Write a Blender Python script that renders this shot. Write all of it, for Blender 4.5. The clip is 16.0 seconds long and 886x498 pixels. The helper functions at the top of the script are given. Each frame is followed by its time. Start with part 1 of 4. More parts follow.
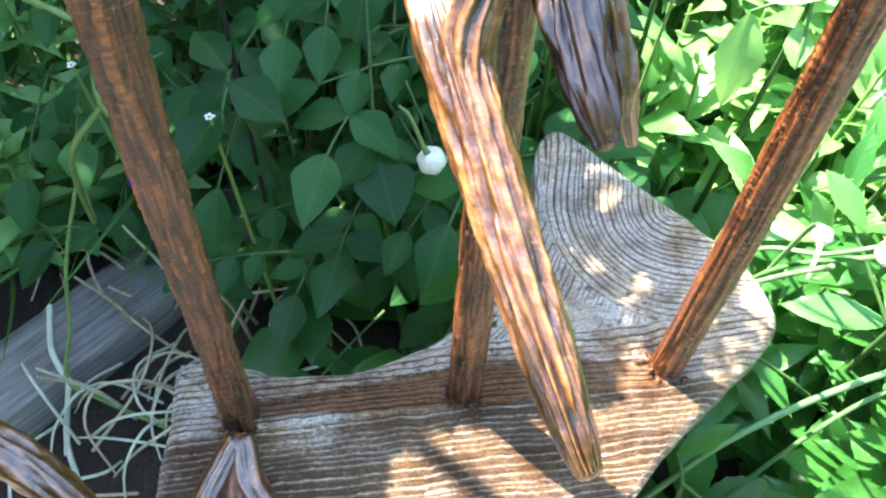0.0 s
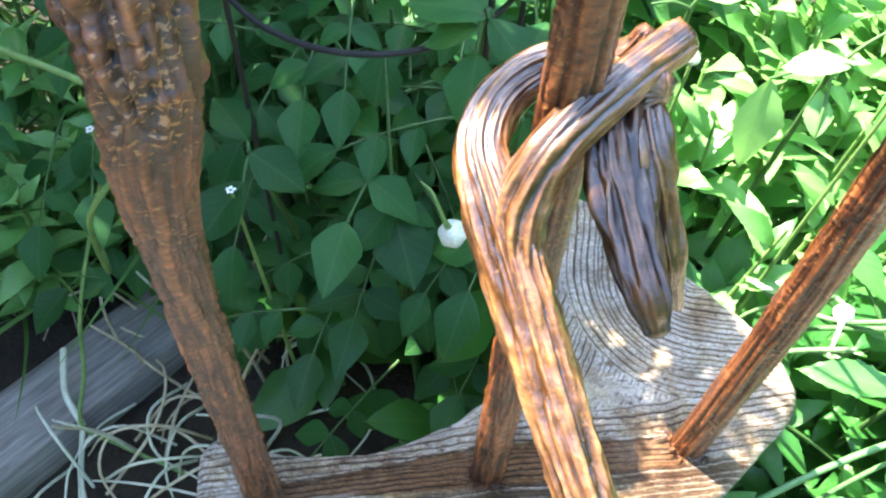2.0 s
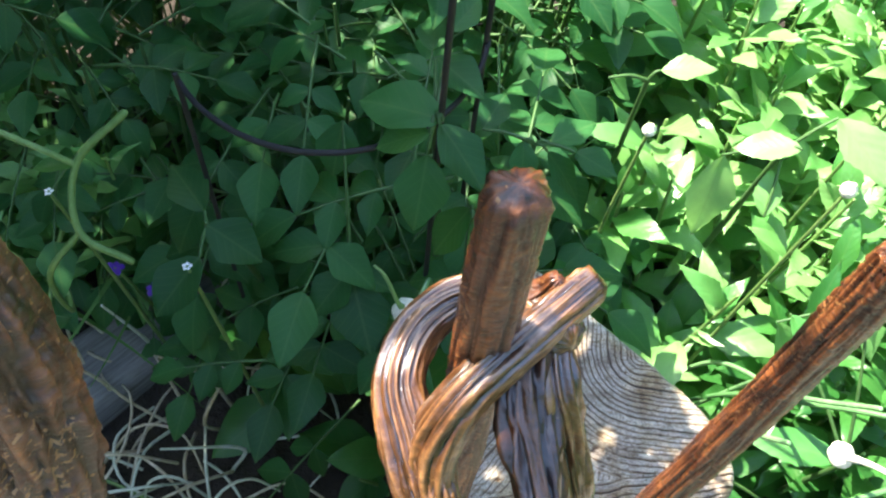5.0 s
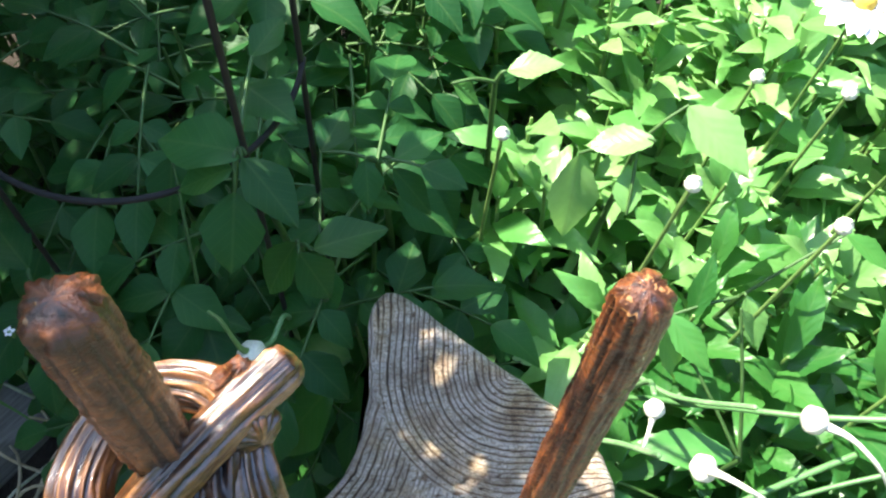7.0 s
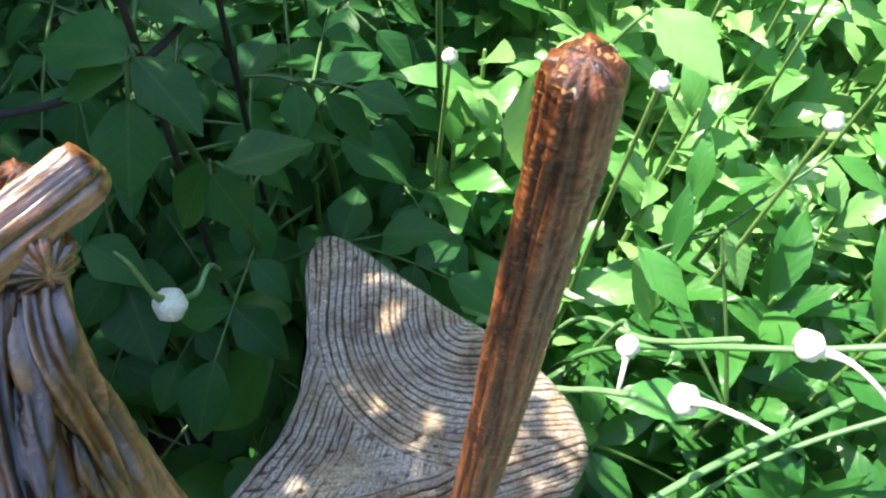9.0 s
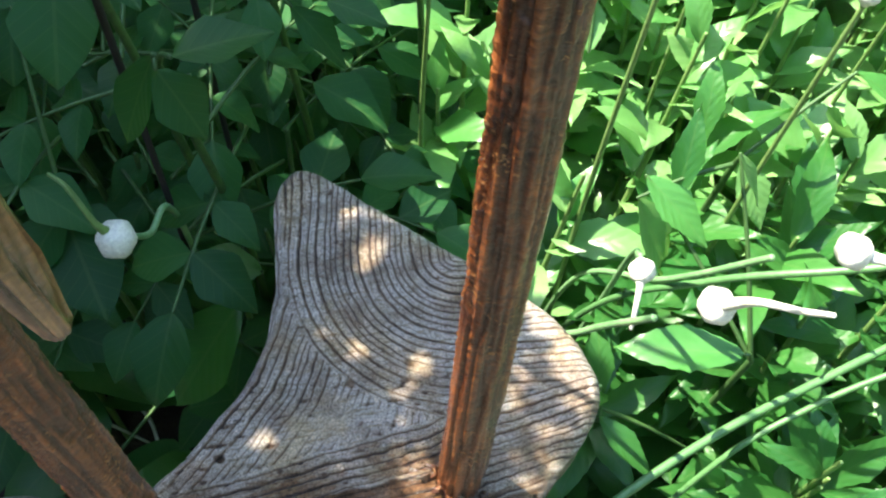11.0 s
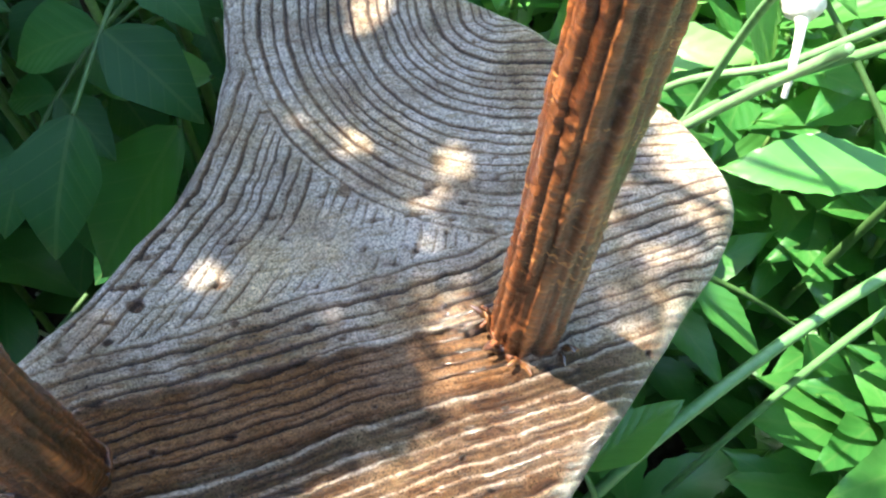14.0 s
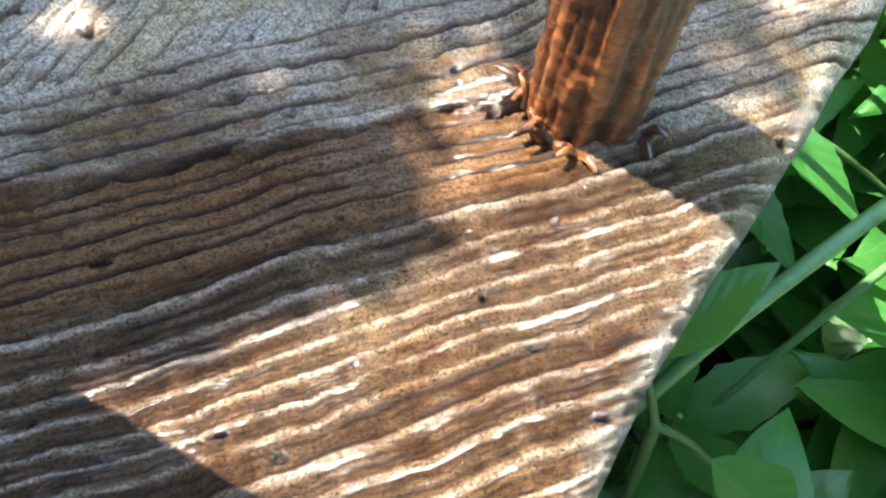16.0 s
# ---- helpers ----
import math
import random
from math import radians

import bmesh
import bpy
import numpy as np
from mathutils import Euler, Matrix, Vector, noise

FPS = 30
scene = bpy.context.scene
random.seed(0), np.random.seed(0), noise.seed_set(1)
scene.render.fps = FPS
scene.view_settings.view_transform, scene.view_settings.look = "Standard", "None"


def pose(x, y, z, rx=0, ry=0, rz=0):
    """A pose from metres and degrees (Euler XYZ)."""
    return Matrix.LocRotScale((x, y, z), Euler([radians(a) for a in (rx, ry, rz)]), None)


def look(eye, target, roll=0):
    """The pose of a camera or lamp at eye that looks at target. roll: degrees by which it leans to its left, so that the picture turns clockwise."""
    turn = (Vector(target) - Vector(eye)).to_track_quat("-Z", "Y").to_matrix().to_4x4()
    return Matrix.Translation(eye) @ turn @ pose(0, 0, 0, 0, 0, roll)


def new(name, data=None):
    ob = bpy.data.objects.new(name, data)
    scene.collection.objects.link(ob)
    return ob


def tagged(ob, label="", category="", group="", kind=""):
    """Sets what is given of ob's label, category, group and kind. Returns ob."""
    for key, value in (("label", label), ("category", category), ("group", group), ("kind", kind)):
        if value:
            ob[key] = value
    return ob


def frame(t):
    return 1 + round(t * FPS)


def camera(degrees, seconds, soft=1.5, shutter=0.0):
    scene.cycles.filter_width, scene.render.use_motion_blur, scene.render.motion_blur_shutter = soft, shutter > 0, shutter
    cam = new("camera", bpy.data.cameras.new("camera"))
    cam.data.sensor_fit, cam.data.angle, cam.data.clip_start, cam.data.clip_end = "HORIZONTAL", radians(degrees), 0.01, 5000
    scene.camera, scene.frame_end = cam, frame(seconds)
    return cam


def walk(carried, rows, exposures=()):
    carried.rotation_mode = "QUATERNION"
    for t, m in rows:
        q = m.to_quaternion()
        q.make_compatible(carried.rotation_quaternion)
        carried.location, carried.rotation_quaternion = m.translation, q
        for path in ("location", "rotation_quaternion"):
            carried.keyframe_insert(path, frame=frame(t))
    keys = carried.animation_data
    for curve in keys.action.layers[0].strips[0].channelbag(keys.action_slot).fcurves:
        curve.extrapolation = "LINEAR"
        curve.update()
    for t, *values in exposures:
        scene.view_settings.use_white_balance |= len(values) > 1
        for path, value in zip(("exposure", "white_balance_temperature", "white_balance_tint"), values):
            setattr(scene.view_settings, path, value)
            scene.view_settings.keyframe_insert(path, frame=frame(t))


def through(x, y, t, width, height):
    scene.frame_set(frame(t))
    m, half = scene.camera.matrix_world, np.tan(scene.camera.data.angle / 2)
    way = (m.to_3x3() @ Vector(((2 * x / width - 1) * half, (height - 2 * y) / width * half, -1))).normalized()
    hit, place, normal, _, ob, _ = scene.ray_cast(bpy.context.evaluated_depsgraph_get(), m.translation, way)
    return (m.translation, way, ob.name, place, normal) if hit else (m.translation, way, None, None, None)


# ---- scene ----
cam = camera(51.8, 16.0, soft=2.2)
METRES, EYE, TILT, LEAN, TURN = 0.7, 0.895, -58.0, -2.0, 0.0
ROWS = [
    (0.0, 0.0, 0.0, 0.0, 0.0, 0.0, 0.0),
    (0.5, -0.0126, -0.0159, 0.0127, -0.08, 0.13, -0.01),
    (1.0, -0.0152, -0.0232, 0.0334, -0.04, 0.03, -0.15),
    (1.5, -0.0157, -0.0146, 0.0523, -0.16, -0.04, -0.22),
    (2.0, -0.0212, -0.0016, 0.0771, -0.12, -0.64, -0.03),
    (2.5, -0.0269, 0.0123, 0.1002, -0.41, -1.6, -1.21),
    (3.0, -0.0208, 0.014, 0.1208, -0.24, -2.09, -1.97),
    (5.5, 0.0245, -0.0068, 0.2134, -1.69, -3.78, 0.25),
    (6.0, 0.0542, 0.0065, 0.2296, -2.37, -3.68, 1.89),
    (6.5, 0.0897, 0.0205, 0.2335, -3.07, -3.89, 3.31),
    (7.0, 0.1175, 0.0375, 0.219, -3.7, -4.1, 4.67),
    (7.5, 0.1327, 0.0581, 0.2019, -4.11, -4.15, 5.56),
    (8.0, 0.1437, 0.0827, 0.1847, -4.57, -3.84, 6.27),
    (10.5, 0.1455, 0.185, 0.0753, -5.42, -1.89, 7.09),
    (11.0, 0.1451, 0.2099, 0.0555, -5.79, -1.05, 8.1),
    (11.5, 0.1454, 0.2423, 0.0305, -5.95, -1.1, 8.71),
    (12.0, 0.1447, 0.282, 0.0153, -6.37, -1.54, 8.8),
    (12.5, 0.1421, 0.3198, -0.002, -6.76, -2.44, 9.01),
    (13.0, 0.1358, 0.3541, -0.0185, -6.89, -2.94, 8.95),
    (13.5, 0.1357, 0.394, -0.0314, -6.96, -3.83, 9.23),
    (14.0, 0.1261, 0.4329, -0.0388, -6.91, -4.12, 9.34),
    (14.5, 0.1258, 0.4694, -0.0496, -6.76, -4.4, 9.35),
    (15.0, 0.127, 0.5059, -0.0681, -6.52, -4.89, 9.45),
    (15.5, 0.1316, 0.5357, -0.0862, -6.56, -6.61, 9.86),
    (16.0, 0.1296, 0.5616, -0.0993, -6.88, -7.81, 9.09),
]
EXPOSURES = [(0.0, 3.44), (3.2, 3.42), (5.5, 2.5), (8.0, 2.3), (10.5, 2.34), (12.0, 2.55), (13.0, 2.95), (16.0, 2.98)]
walk(cam, [(t, pose(0, 0, EYE, TILT, LEAN, TURN) @ pose(METRES * x, METRES * y, METRES * z, 90 + pitch, roll, yaw)) for t, x, y, z, yaw, pitch, roll in ROWS], EXPOSURES)

# ---- light ----
SUN_AZ, SUN_EL = Vector((-0.77, 0.64, 0.0)), 56.0
TO_SUN = Vector((SUN_AZ.x * math.cos(radians(SUN_EL)), SUN_AZ.y * math.cos(radians(SUN_EL)), math.sin(radians(SUN_EL)))).normalized()
world = bpy.data.worlds.new("sky")
scene.world = world
world.use_nodes = True
wn = world.node_tree.nodes
sky = wn.new("ShaderNodeTexSky")
sky.sky_type, sky.sun_disc = "NISHITA", False
sky.sun_elevation, sky.sun_rotation = radians(SUN_EL), math.atan2(SUN_AZ.x, SUN_AZ.y)
world.node_tree.links.new(sky.outputs[0], wn["Background"].inputs[0])
wn["Background"].inputs[1].default_value = 0.15
sun_data = bpy.data.lights.new("sun", "SUN")
sun_data.energy, sun_data.angle, sun_data.color = 4.0, radians(0.45), (1.0, 0.92, 0.76)
sun = new("sun", sun_data)
sun.matrix_world = look(TO_SUN * 5, (0, 0, 0))


# ---- materials ----
def mat(name):
    m = bpy.data.materials.new(name)
    m.use_nodes = True
    return m, m.node_tree.nodes, m.node_tree.links, m.node_tree.nodes["Principled BSDF"]


def node(ns, kind, **sets):
    n = ns.new("ShaderNode" + kind)
    for k, v in sets.items():
        n.inputs[k].default_value = v
    return n


def ramp(ns, ls, fac, stops):
    r = ns.new("ShaderNodeValToRGB")
    while len(r.color_ramp.elements) < len(stops):
        r.color_ramp.elements.new(0.5)
    for e, (p, c) in zip(r.color_ramp.elements, stops):
        e.position, e.color = p, (*c, 1)
    ls.new(fac, r.inputs[0])
    return r.outputs[0]


def mixc(ns, ls, fac, a, b, mode="MIX"):
    m = ns.new("ShaderNodeMix")
    m.data_type, m.blend_type = "RGBA", mode
    for sock, v in ((m.inputs[0], fac), (m.inputs[6], a), (m.inputs[7], b)):
        if isinstance(v, bpy.types.NodeSocket):
            ls.new(v, sock)
        else:
            sock.default_value = v if isinstance(v, (int, float)) else (*v, 1)
    return m.outputs[2]


def bumped(ns, ls, bsdf, height, strength, distance):
    b = node(ns, "Bump", Strength=strength, Distance=distance)
    ls.new(height, b.inputs["Height"])
    ls.new(b.outputs[0], bsdf.inputs["Normal"])


def noise_tex(ns, ls, vec, scale, detail=4.0, rough=0.6):
    n = node(ns, "TexNoise", Scale=scale, Detail=detail, Roughness=rough)
    if vec is not None:
        ls.new(vec, n.inputs["Vector"])
    return n.outputs["Fac"]


def board_material():
    m, ns, ls, bsdf = mat("weathered_varnished_board")
    co = ns.new("ShaderNodeTexCoord").outputs["Object"]
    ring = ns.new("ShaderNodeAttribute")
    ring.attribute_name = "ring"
    stain_and_dim = ns.new("ShaderNodeAttribute")
    stain_and_dim.attribute_name = "stain_and_dim"
    n1 = noise_tex(ns, ls, co, 45, 5)
    n2 = noise_tex(ns, ls, co, 900, 6, 0.75)
    n3 = noise_tex(ns, ls, co, 14, 3)
    along = ns.new("ShaderNodeMapping")
    along.inputs["Scale"].default_value = (0.16, 1, 1)
    along.inputs["Rotation"].default_value = (0, 0, radians(-8))
    ls.new(co, along.inputs[0])
    n4 = noise_tex(ns, ls, along.outputs[0], 480, 5, 0.7)
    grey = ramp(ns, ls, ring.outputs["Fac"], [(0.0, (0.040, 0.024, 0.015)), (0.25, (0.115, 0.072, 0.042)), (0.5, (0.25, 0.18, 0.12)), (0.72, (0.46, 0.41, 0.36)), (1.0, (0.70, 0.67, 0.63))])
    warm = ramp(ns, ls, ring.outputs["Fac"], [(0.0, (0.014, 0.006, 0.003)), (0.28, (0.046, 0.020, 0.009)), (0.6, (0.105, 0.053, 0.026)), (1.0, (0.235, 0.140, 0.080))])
    # brown varnish stains in patches among the pale wood
    patch = ns.new("ShaderNodeMath")
    patch.operation = "MULTIPLY_ADD"
    ls.new(n4, patch.inputs[0])
    patch.inputs[1].default_value = 0.8
    ls.new(n1, patch.inputs[2])
    f = node(ns, "MapRange")
    ls.new(patch.outputs[0], f.inputs[0])
    f.inputs[1].default_value, f.inputs[2].default_value, f.inputs[3].default_value, f.inputs[4].default_value = 0.88, 1.02, 0.0, 0.6
    add = ns.new("ShaderNodeMath")
    add.operation, add.use_clamp = "ADD", True
    ls.new(f.outputs[0], add.inputs[0])
    ls.new(stain_and_dim.outputs["Fac"], add.inputs[1])
    c = mixc(ns, ls, add.outputs[0], grey, warm)
    c = mixc(ns, ls, 0.38, c, ramp(ns, ls, n2, [(0.40, (0.22, 0.19, 0.17)), (0.48, (0.9, 0.9, 0.9)), (0.60, (1.5, 1.48, 1.46))]), "MULTIPLY")
    c = mixc(ns, ls, 0.5, c, ramp(ns, ls, n3, [(0.3, (0.7, 0.66, 0.6)), (0.65, (1.1, 1.08, 1.05))]), "MULTIPLY")
    c = mixc(ns, ls, 0.85, c, ramp(ns, ls, n4, [(0.38, (0.62, 0.52, 0.40)), (0.47, (0.97, 0.95, 0.92)), (0.58, (1.25, 1.25, 1.28))]), "MULTIPLY")
    # fine speckle; its bright end puts small varnish glints into the colour
    n5 = noise_tex(ns, ls, co, 1800, 4, 0.75)
    c = mixc(ns, ls, 0.8, c, ramp(ns, ls, n5, [(0.37, (0.32, 0.27, 0.24)), (0.46, (1.12, 1.12, 1.12)), (0.60, (1.8, 1.8, 1.8))]), "MULTIPLY")
    # dark specks and fine dirt caught in the varnish
    n7 = noise_tex(ns, ls, co, 1300, 2, 0.5)
    c = mixc(ns, ls, 0.75, c, ramp(ns, ls, n7, [(0.30, (0.2, 0.14, 0.1)), (0.36, (1, 1, 1)), (0.66, (1, 1, 1)), (0.72, (1.5, 1.5, 1.5))]), "MULTIPLY")
    # yellowish tinge of old varnish in wide patches
    n6 = noise_tex(ns, ls, co, 32, 4, 0.6)
    c = mixc(ns, ls, 0.7, c, ramp(ns, ls, n6, [(0.45, (1, 1, 1)), (0.62, (1.02, 0.86, 0.56))]), "MULTIPLY")
    # the coat is weaker in the furrows and on the stained band
    shine = ns.new("ShaderNodeMapRange")
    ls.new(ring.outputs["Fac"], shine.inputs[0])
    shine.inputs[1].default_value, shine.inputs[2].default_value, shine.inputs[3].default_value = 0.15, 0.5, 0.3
    less = ns.new("ShaderNodeMapRange")
    ls.new(stain_and_dim.outputs["Fac"], less.inputs[0])
    less.inputs[1].default_value, less.inputs[2].default_value, less.inputs[3].default_value, less.inputs[4].default_value = 0.6, 0.95, 1.0, 0.25
    both = ns.new("ShaderNodeMath")
    both.operation = "MULTIPLY"
    ls.new(shine.outputs[0], both.inputs[0])
    ls.new(less.outputs[0], both.inputs[1])
    ls.new(both.outputs[0], bsdf.inputs["Coat Weight"])
    ls.new(c, bsdf.inputs["Base Color"])
    ls.new(ramp(ns, ls, n2, [(0.3, (0.5, 0.5, 0.5)), (0.7, (0.22, 0.22, 0.22))]), bsdf.inputs["Roughness"])
    bsdf.inputs["Coat Weight"].default_value, bsdf.inputs["Coat Roughness"].default_value = 1.0, 0.15
    bsdf.inputs["Coat IOR"].default_value, bsdf.inputs["Specular IOR Level"].default_value = 2.6, 0.35
    bl = ns.new("ShaderNodeMath")
    bl.operation = "MULTIPLY_ADD"
    ls.new(n4, bl.inputs[0])
    bl.inputs[1].default_value = 1.8
    ls.new(n2, bl.inputs[2])
    grain = ns.new("ShaderNodeMath")
    grain.operation = "MULTIPLY_ADD"
    ls.new(n5, grain.inputs[0])
    grain.inputs[1].default_value = 0.9
    ls.new(bl.outputs[0], grain.inputs[2])
    bumped(ns, ls, bsdf, grain.outputs[0], 0.9, 0.0020)
    ls.new(bsdf.inputs["Normal"].links[0].from_socket, bsdf.inputs["Coat Normal"])
    return m


def stick_material(name, dark, mid, light, lacquer=1.45, grit=1.0, blotch=0.6, gloss=0.09, flecks=0.0):
    m, ns, ls, bsdf = mat(name)
    co = ns.new("ShaderNodeTexCoord").outputs["Object"]
    groove = ns.new("ShaderNodeAttribute")
    groove.attribute_name = "groove"
    n1 = noise_tex(ns, ls, co, 60, 5)
    mp = ns.new("ShaderNodeMapping")
    mp.inputs["Scale"].default_value = (1, 1, 2.6)
    ls.new(co, mp.inputs[0])
    n2 = noise_tex(ns, ls, mp.outputs[0], 230, 6, 0.7)
    base = ramp(ns, ls, groove.outputs["Fac"], [(0.2, dark), (0.62, mid), (0.98, light)])
    c = mixc(ns, ls, blotch, base, ramp(ns, ls, n1, [(0.38, (0.5, 0.44, 0.42)), (0.5, (1, 1, 1)), (0.62, (1.5, 1.45, 1.35))]), "MULTIPLY")
    c = mixc(ns, ls, blotch, c, ramp(ns, ls, n2, [(0.40, (0.4, 0.34, 0.3)), (0.5, (1, 1, 1)), (0.60, (1.7, 1.6, 1.45))]), "MULTIPLY")
    # short pale flecks across the bark, in loose clusters
    mf = ns.new("ShaderNodeMapping")
    mf.inputs["Scale"].default_value = (1, 1, 2.0)
    ls.new(co, mf.inputs[0])
    n4 = noise_tex(ns, ls, mf.outputs[0], 420, 2, 0.5)
    n5 = noise_tex(ns, ls, co, 38, 2, 0.5)
    thick = ns.new("ShaderNodeMath")
    thick.operation = "MULTIPLY_ADD"
    ls.new(n5, thick.inputs[0])
    thick.inputs[1].default_value = 0.55
    ls.new(n4, thick.inputs[2])
    spot = ns.new("ShaderNodeMapRange")
    ls.new(thick.outputs[0], spot.inputs[0])
    spot.inputs[1].default_value, spot.inputs[2].default_value, spot.inputs[4].default_value = 0.945, 1.0, flecks
    c = mixc(ns, ls, spot.outputs[0], c, (0.50, 0.26, 0.10))
    ls.new(c, bsdf.inputs["Base Color"])
    bsdf.inputs["Roughness"].default_value = 0.36
    bsdf.inputs["Coat Weight"].default_value, bsdf.inputs["Coat Roughness"].default_value = 1.0, gloss
    bsdf.inputs["Coat IOR"].default_value, bsdf.inputs["Specular IOR Level"].default_value = lacquer, 0.2
    n3 = noise_tex(ns, ls, mp.outputs[0], 620, 4, 0.65)
    both = ns.new("ShaderNodeMath")
    both.operation = "MULTIPLY_ADD"
    ls.new(n3, both.inputs[0])
    both.inputs[1].default_value = 0.4
    ls.new(n2, both.inputs[2])
    raised = ns.new("ShaderNodeMath")
    raised.operation = "MULTIPLY_ADD"
    ls.new(spot.outputs[0], raised.inputs[0])
    raised.inputs[1].default_value = 0.35
    ls.new(both.outputs[0], raised.inputs[2])
    bumped(ns, ls, bsdf, raised.outputs[0], grit, 0.0026)
    ls.new(bsdf.inputs["Normal"].links[0].from_socket, bsdf.inputs["Coat Normal"])
    return m


def leaf_material(name, dark, light, rough=0.42, through=0.4, vein=(0.16, 0.26, 0.08)):
    """A two-sided leaf with veins drawn along its own length and width."""
    m, ns, ls, bsdf = mat(name)
    uv = ns.new("ShaderNodeUVMap").outputs[0]
    sep = ns.new("ShaderNodeSeparateXYZ")
    ls.new(uv, sep.inputs[0])
    rnd = ns.new("ShaderNodeObjectInfo").outputs["Random"]
    co = ns.new("ShaderNodeTexCoord").outputs["Object"]
    n1 = noise_tex(ns, ls, co, 60, 4)

    def op(kind, a, b=0.0, c=0.0):
        q = ns.new("ShaderNodeMath")
        q.operation = kind
        for i, v in enumerate((a, b, c)):
            if isinstance(v, bpy.types.NodeSocket):
                ls.new(v, q.inputs[i])
            else:
                q.inputs[i].default_value = v
        return q.outputs[0]

    across = op("ABSOLUTE", op("SUBTRACT", sep.outputs[0], 0.5))
    mid = op("LESS_THAN", across, 0.022)
    side = op("PINGPONG", op("SUBTRACT", op("MULTIPLY", sep.outputs[1], 7.0), op("MULTIPLY", across, 5.0)), 0.5)
    veins = op("MAXIMUM", mid, op("MULTIPLY", op("LESS_THAN", side, 0.055), 0.6))
    c = mixc(ns, ls, rnd, dark, light)
    c = mixc(ns, ls, 0.5, c, ramp(ns, ls, n1, [(0.3, (0.7, 0.75, 0.65)), (0.7, (1.25, 1.2, 1.1))]), "MULTIPLY")
    c = mixc(ns, ls, op("MULTIPLY", veins, 0.2), c, vein)
    ls.new(c, bsdf.inputs["Base Color"])
    bsdf.inputs["Roughness"].default_value = rough
    bsdf.inputs["Specular IOR Level"].default_value = 0.22 if rough > 0.4 else 0.5
    tr = ns.new("ShaderNodeBsdfTranslucent")
    ls.new(mixc(ns, ls, 0.6, c, (0.25, 0.52, 0.11)), tr.inputs[0])
    mx = ns.new("ShaderNodeMixShader")
    mx.inputs[0].default_value = through
    ls.new(bsdf.outputs[0], mx.inputs[1])
    ls.new(tr.outputs[0], mx.inputs[2])
    ls.new(mx.outputs[0], ns["Material Output"].inputs[0])
    bumped(ns, ls, bsdf, op("ADD", op("MULTIPLY", op("SUBTRACT", 0.5, side), 0.6), n1), 0.4, 0.0013)
    return m


def plain_material(name, a, b, scale, rough=0.7, bump=0.3, depth=0.003):
    m, ns, ls, bsdf = mat(name)
    co = ns.new("ShaderNodeTexCoord").outputs["Object"]
    n1 = noise_tex(ns, ls, co, scale, 6, 0.65)
    n2 = noise_tex(ns, ls, co, scale * 7, 4, 0.65)
    c = ramp(ns, ls, n1, [(0.3, a), (0.7, b)])
    c = mixc(ns, ls, 0.5, c, ramp(ns, ls, n2, [(0.3, (0.55, 0.55, 0.55)), (0.7, (1.3, 1.3, 1.3))]), "MULTIPLY")
    ls.new(c, bsdf.inputs["Base Color"])
    bsdf.inputs["Roughness"].default_value = rough
    bumped(ns, ls, bsdf, n2, bump, depth)
    return m


def plank_material():
    m, ns, ls, bsdf = mat("grey_weathered_plank")
    co = ns.new("ShaderNodeTexCoord").outputs["Object"]
    mp = ns.new("ShaderNodeMapping")
    mp.inputs["Scale"].default_value = (4, 60, 60)
    ls.new(co, mp.inputs[0])
    n1 = noise_tex(ns, ls, mp.outputs[0], 3, 6, 0.65)
    n2 = noise_tex(ns, ls, co, 12, 4)
    c = ramp(ns, ls, n1, [(0.35, (0.12, 0.115, 0.11)), (0.65, (0.27, 0.265, 0.26))])
    c = mixc(ns, ls, 0.5, c, ramp(ns, ls, n2, [(0.3, (0.6, 0.58, 0.55)), (0.7, (1.15, 1.15, 1.15))]), "MULTIPLY")
    ls.new(c, bsdf.inputs["Base Color"])
    bsdf.inputs["Roughness"].default_value = 0.8
    bumped(ns, ls, bsdf, n1, 0.4, 0.003)
    return m


BOARD = board_material()
STICK = stick_material("lacquered_brown_stick", (0.012, 0.004, 0.002), (0.088, 0.028, 0.010), (0.215, 0.080, 0.028), 1.5, 0.45, 0.65, 0.06, 0.5)
VINE = stick_material("lacquered_driftwood", (0.012, 0.005, 0.002), (0.10, 0.041, 0.014), (0.24, 0.120, 0.048), 1.8, 0.22, 0.5, 0.10, 0.15)
DARK_VINE = stick_material("dark_lacquered_driftwood", (0.008, 0.003, 0.001), (0.04, 0.014, 0.005), (0.10, 0.040, 0.014), 1.6, 0.25, 0.5, 0.06, 0.1)
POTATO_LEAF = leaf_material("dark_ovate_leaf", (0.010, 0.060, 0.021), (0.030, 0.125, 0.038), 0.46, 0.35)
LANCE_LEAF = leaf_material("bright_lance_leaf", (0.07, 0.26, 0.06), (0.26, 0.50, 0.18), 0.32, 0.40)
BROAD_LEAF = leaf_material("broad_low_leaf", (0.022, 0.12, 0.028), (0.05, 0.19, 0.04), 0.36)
GRASS = leaf_material("grass_blade", (0.05, 0.14, 0.04), (0.10, 0.22, 0.07), 0.5, 0.35, (0.1, 0.2, 0.06))
TREE_LEAF = leaf_material("shade_tree_leaf", (0.03, 0.09, 0.02), (0.05, 0.13, 0.03), 0.5, 0.25)
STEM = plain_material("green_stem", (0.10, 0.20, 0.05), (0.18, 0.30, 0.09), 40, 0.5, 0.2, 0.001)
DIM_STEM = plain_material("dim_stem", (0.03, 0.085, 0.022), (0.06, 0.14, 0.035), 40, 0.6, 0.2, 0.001)
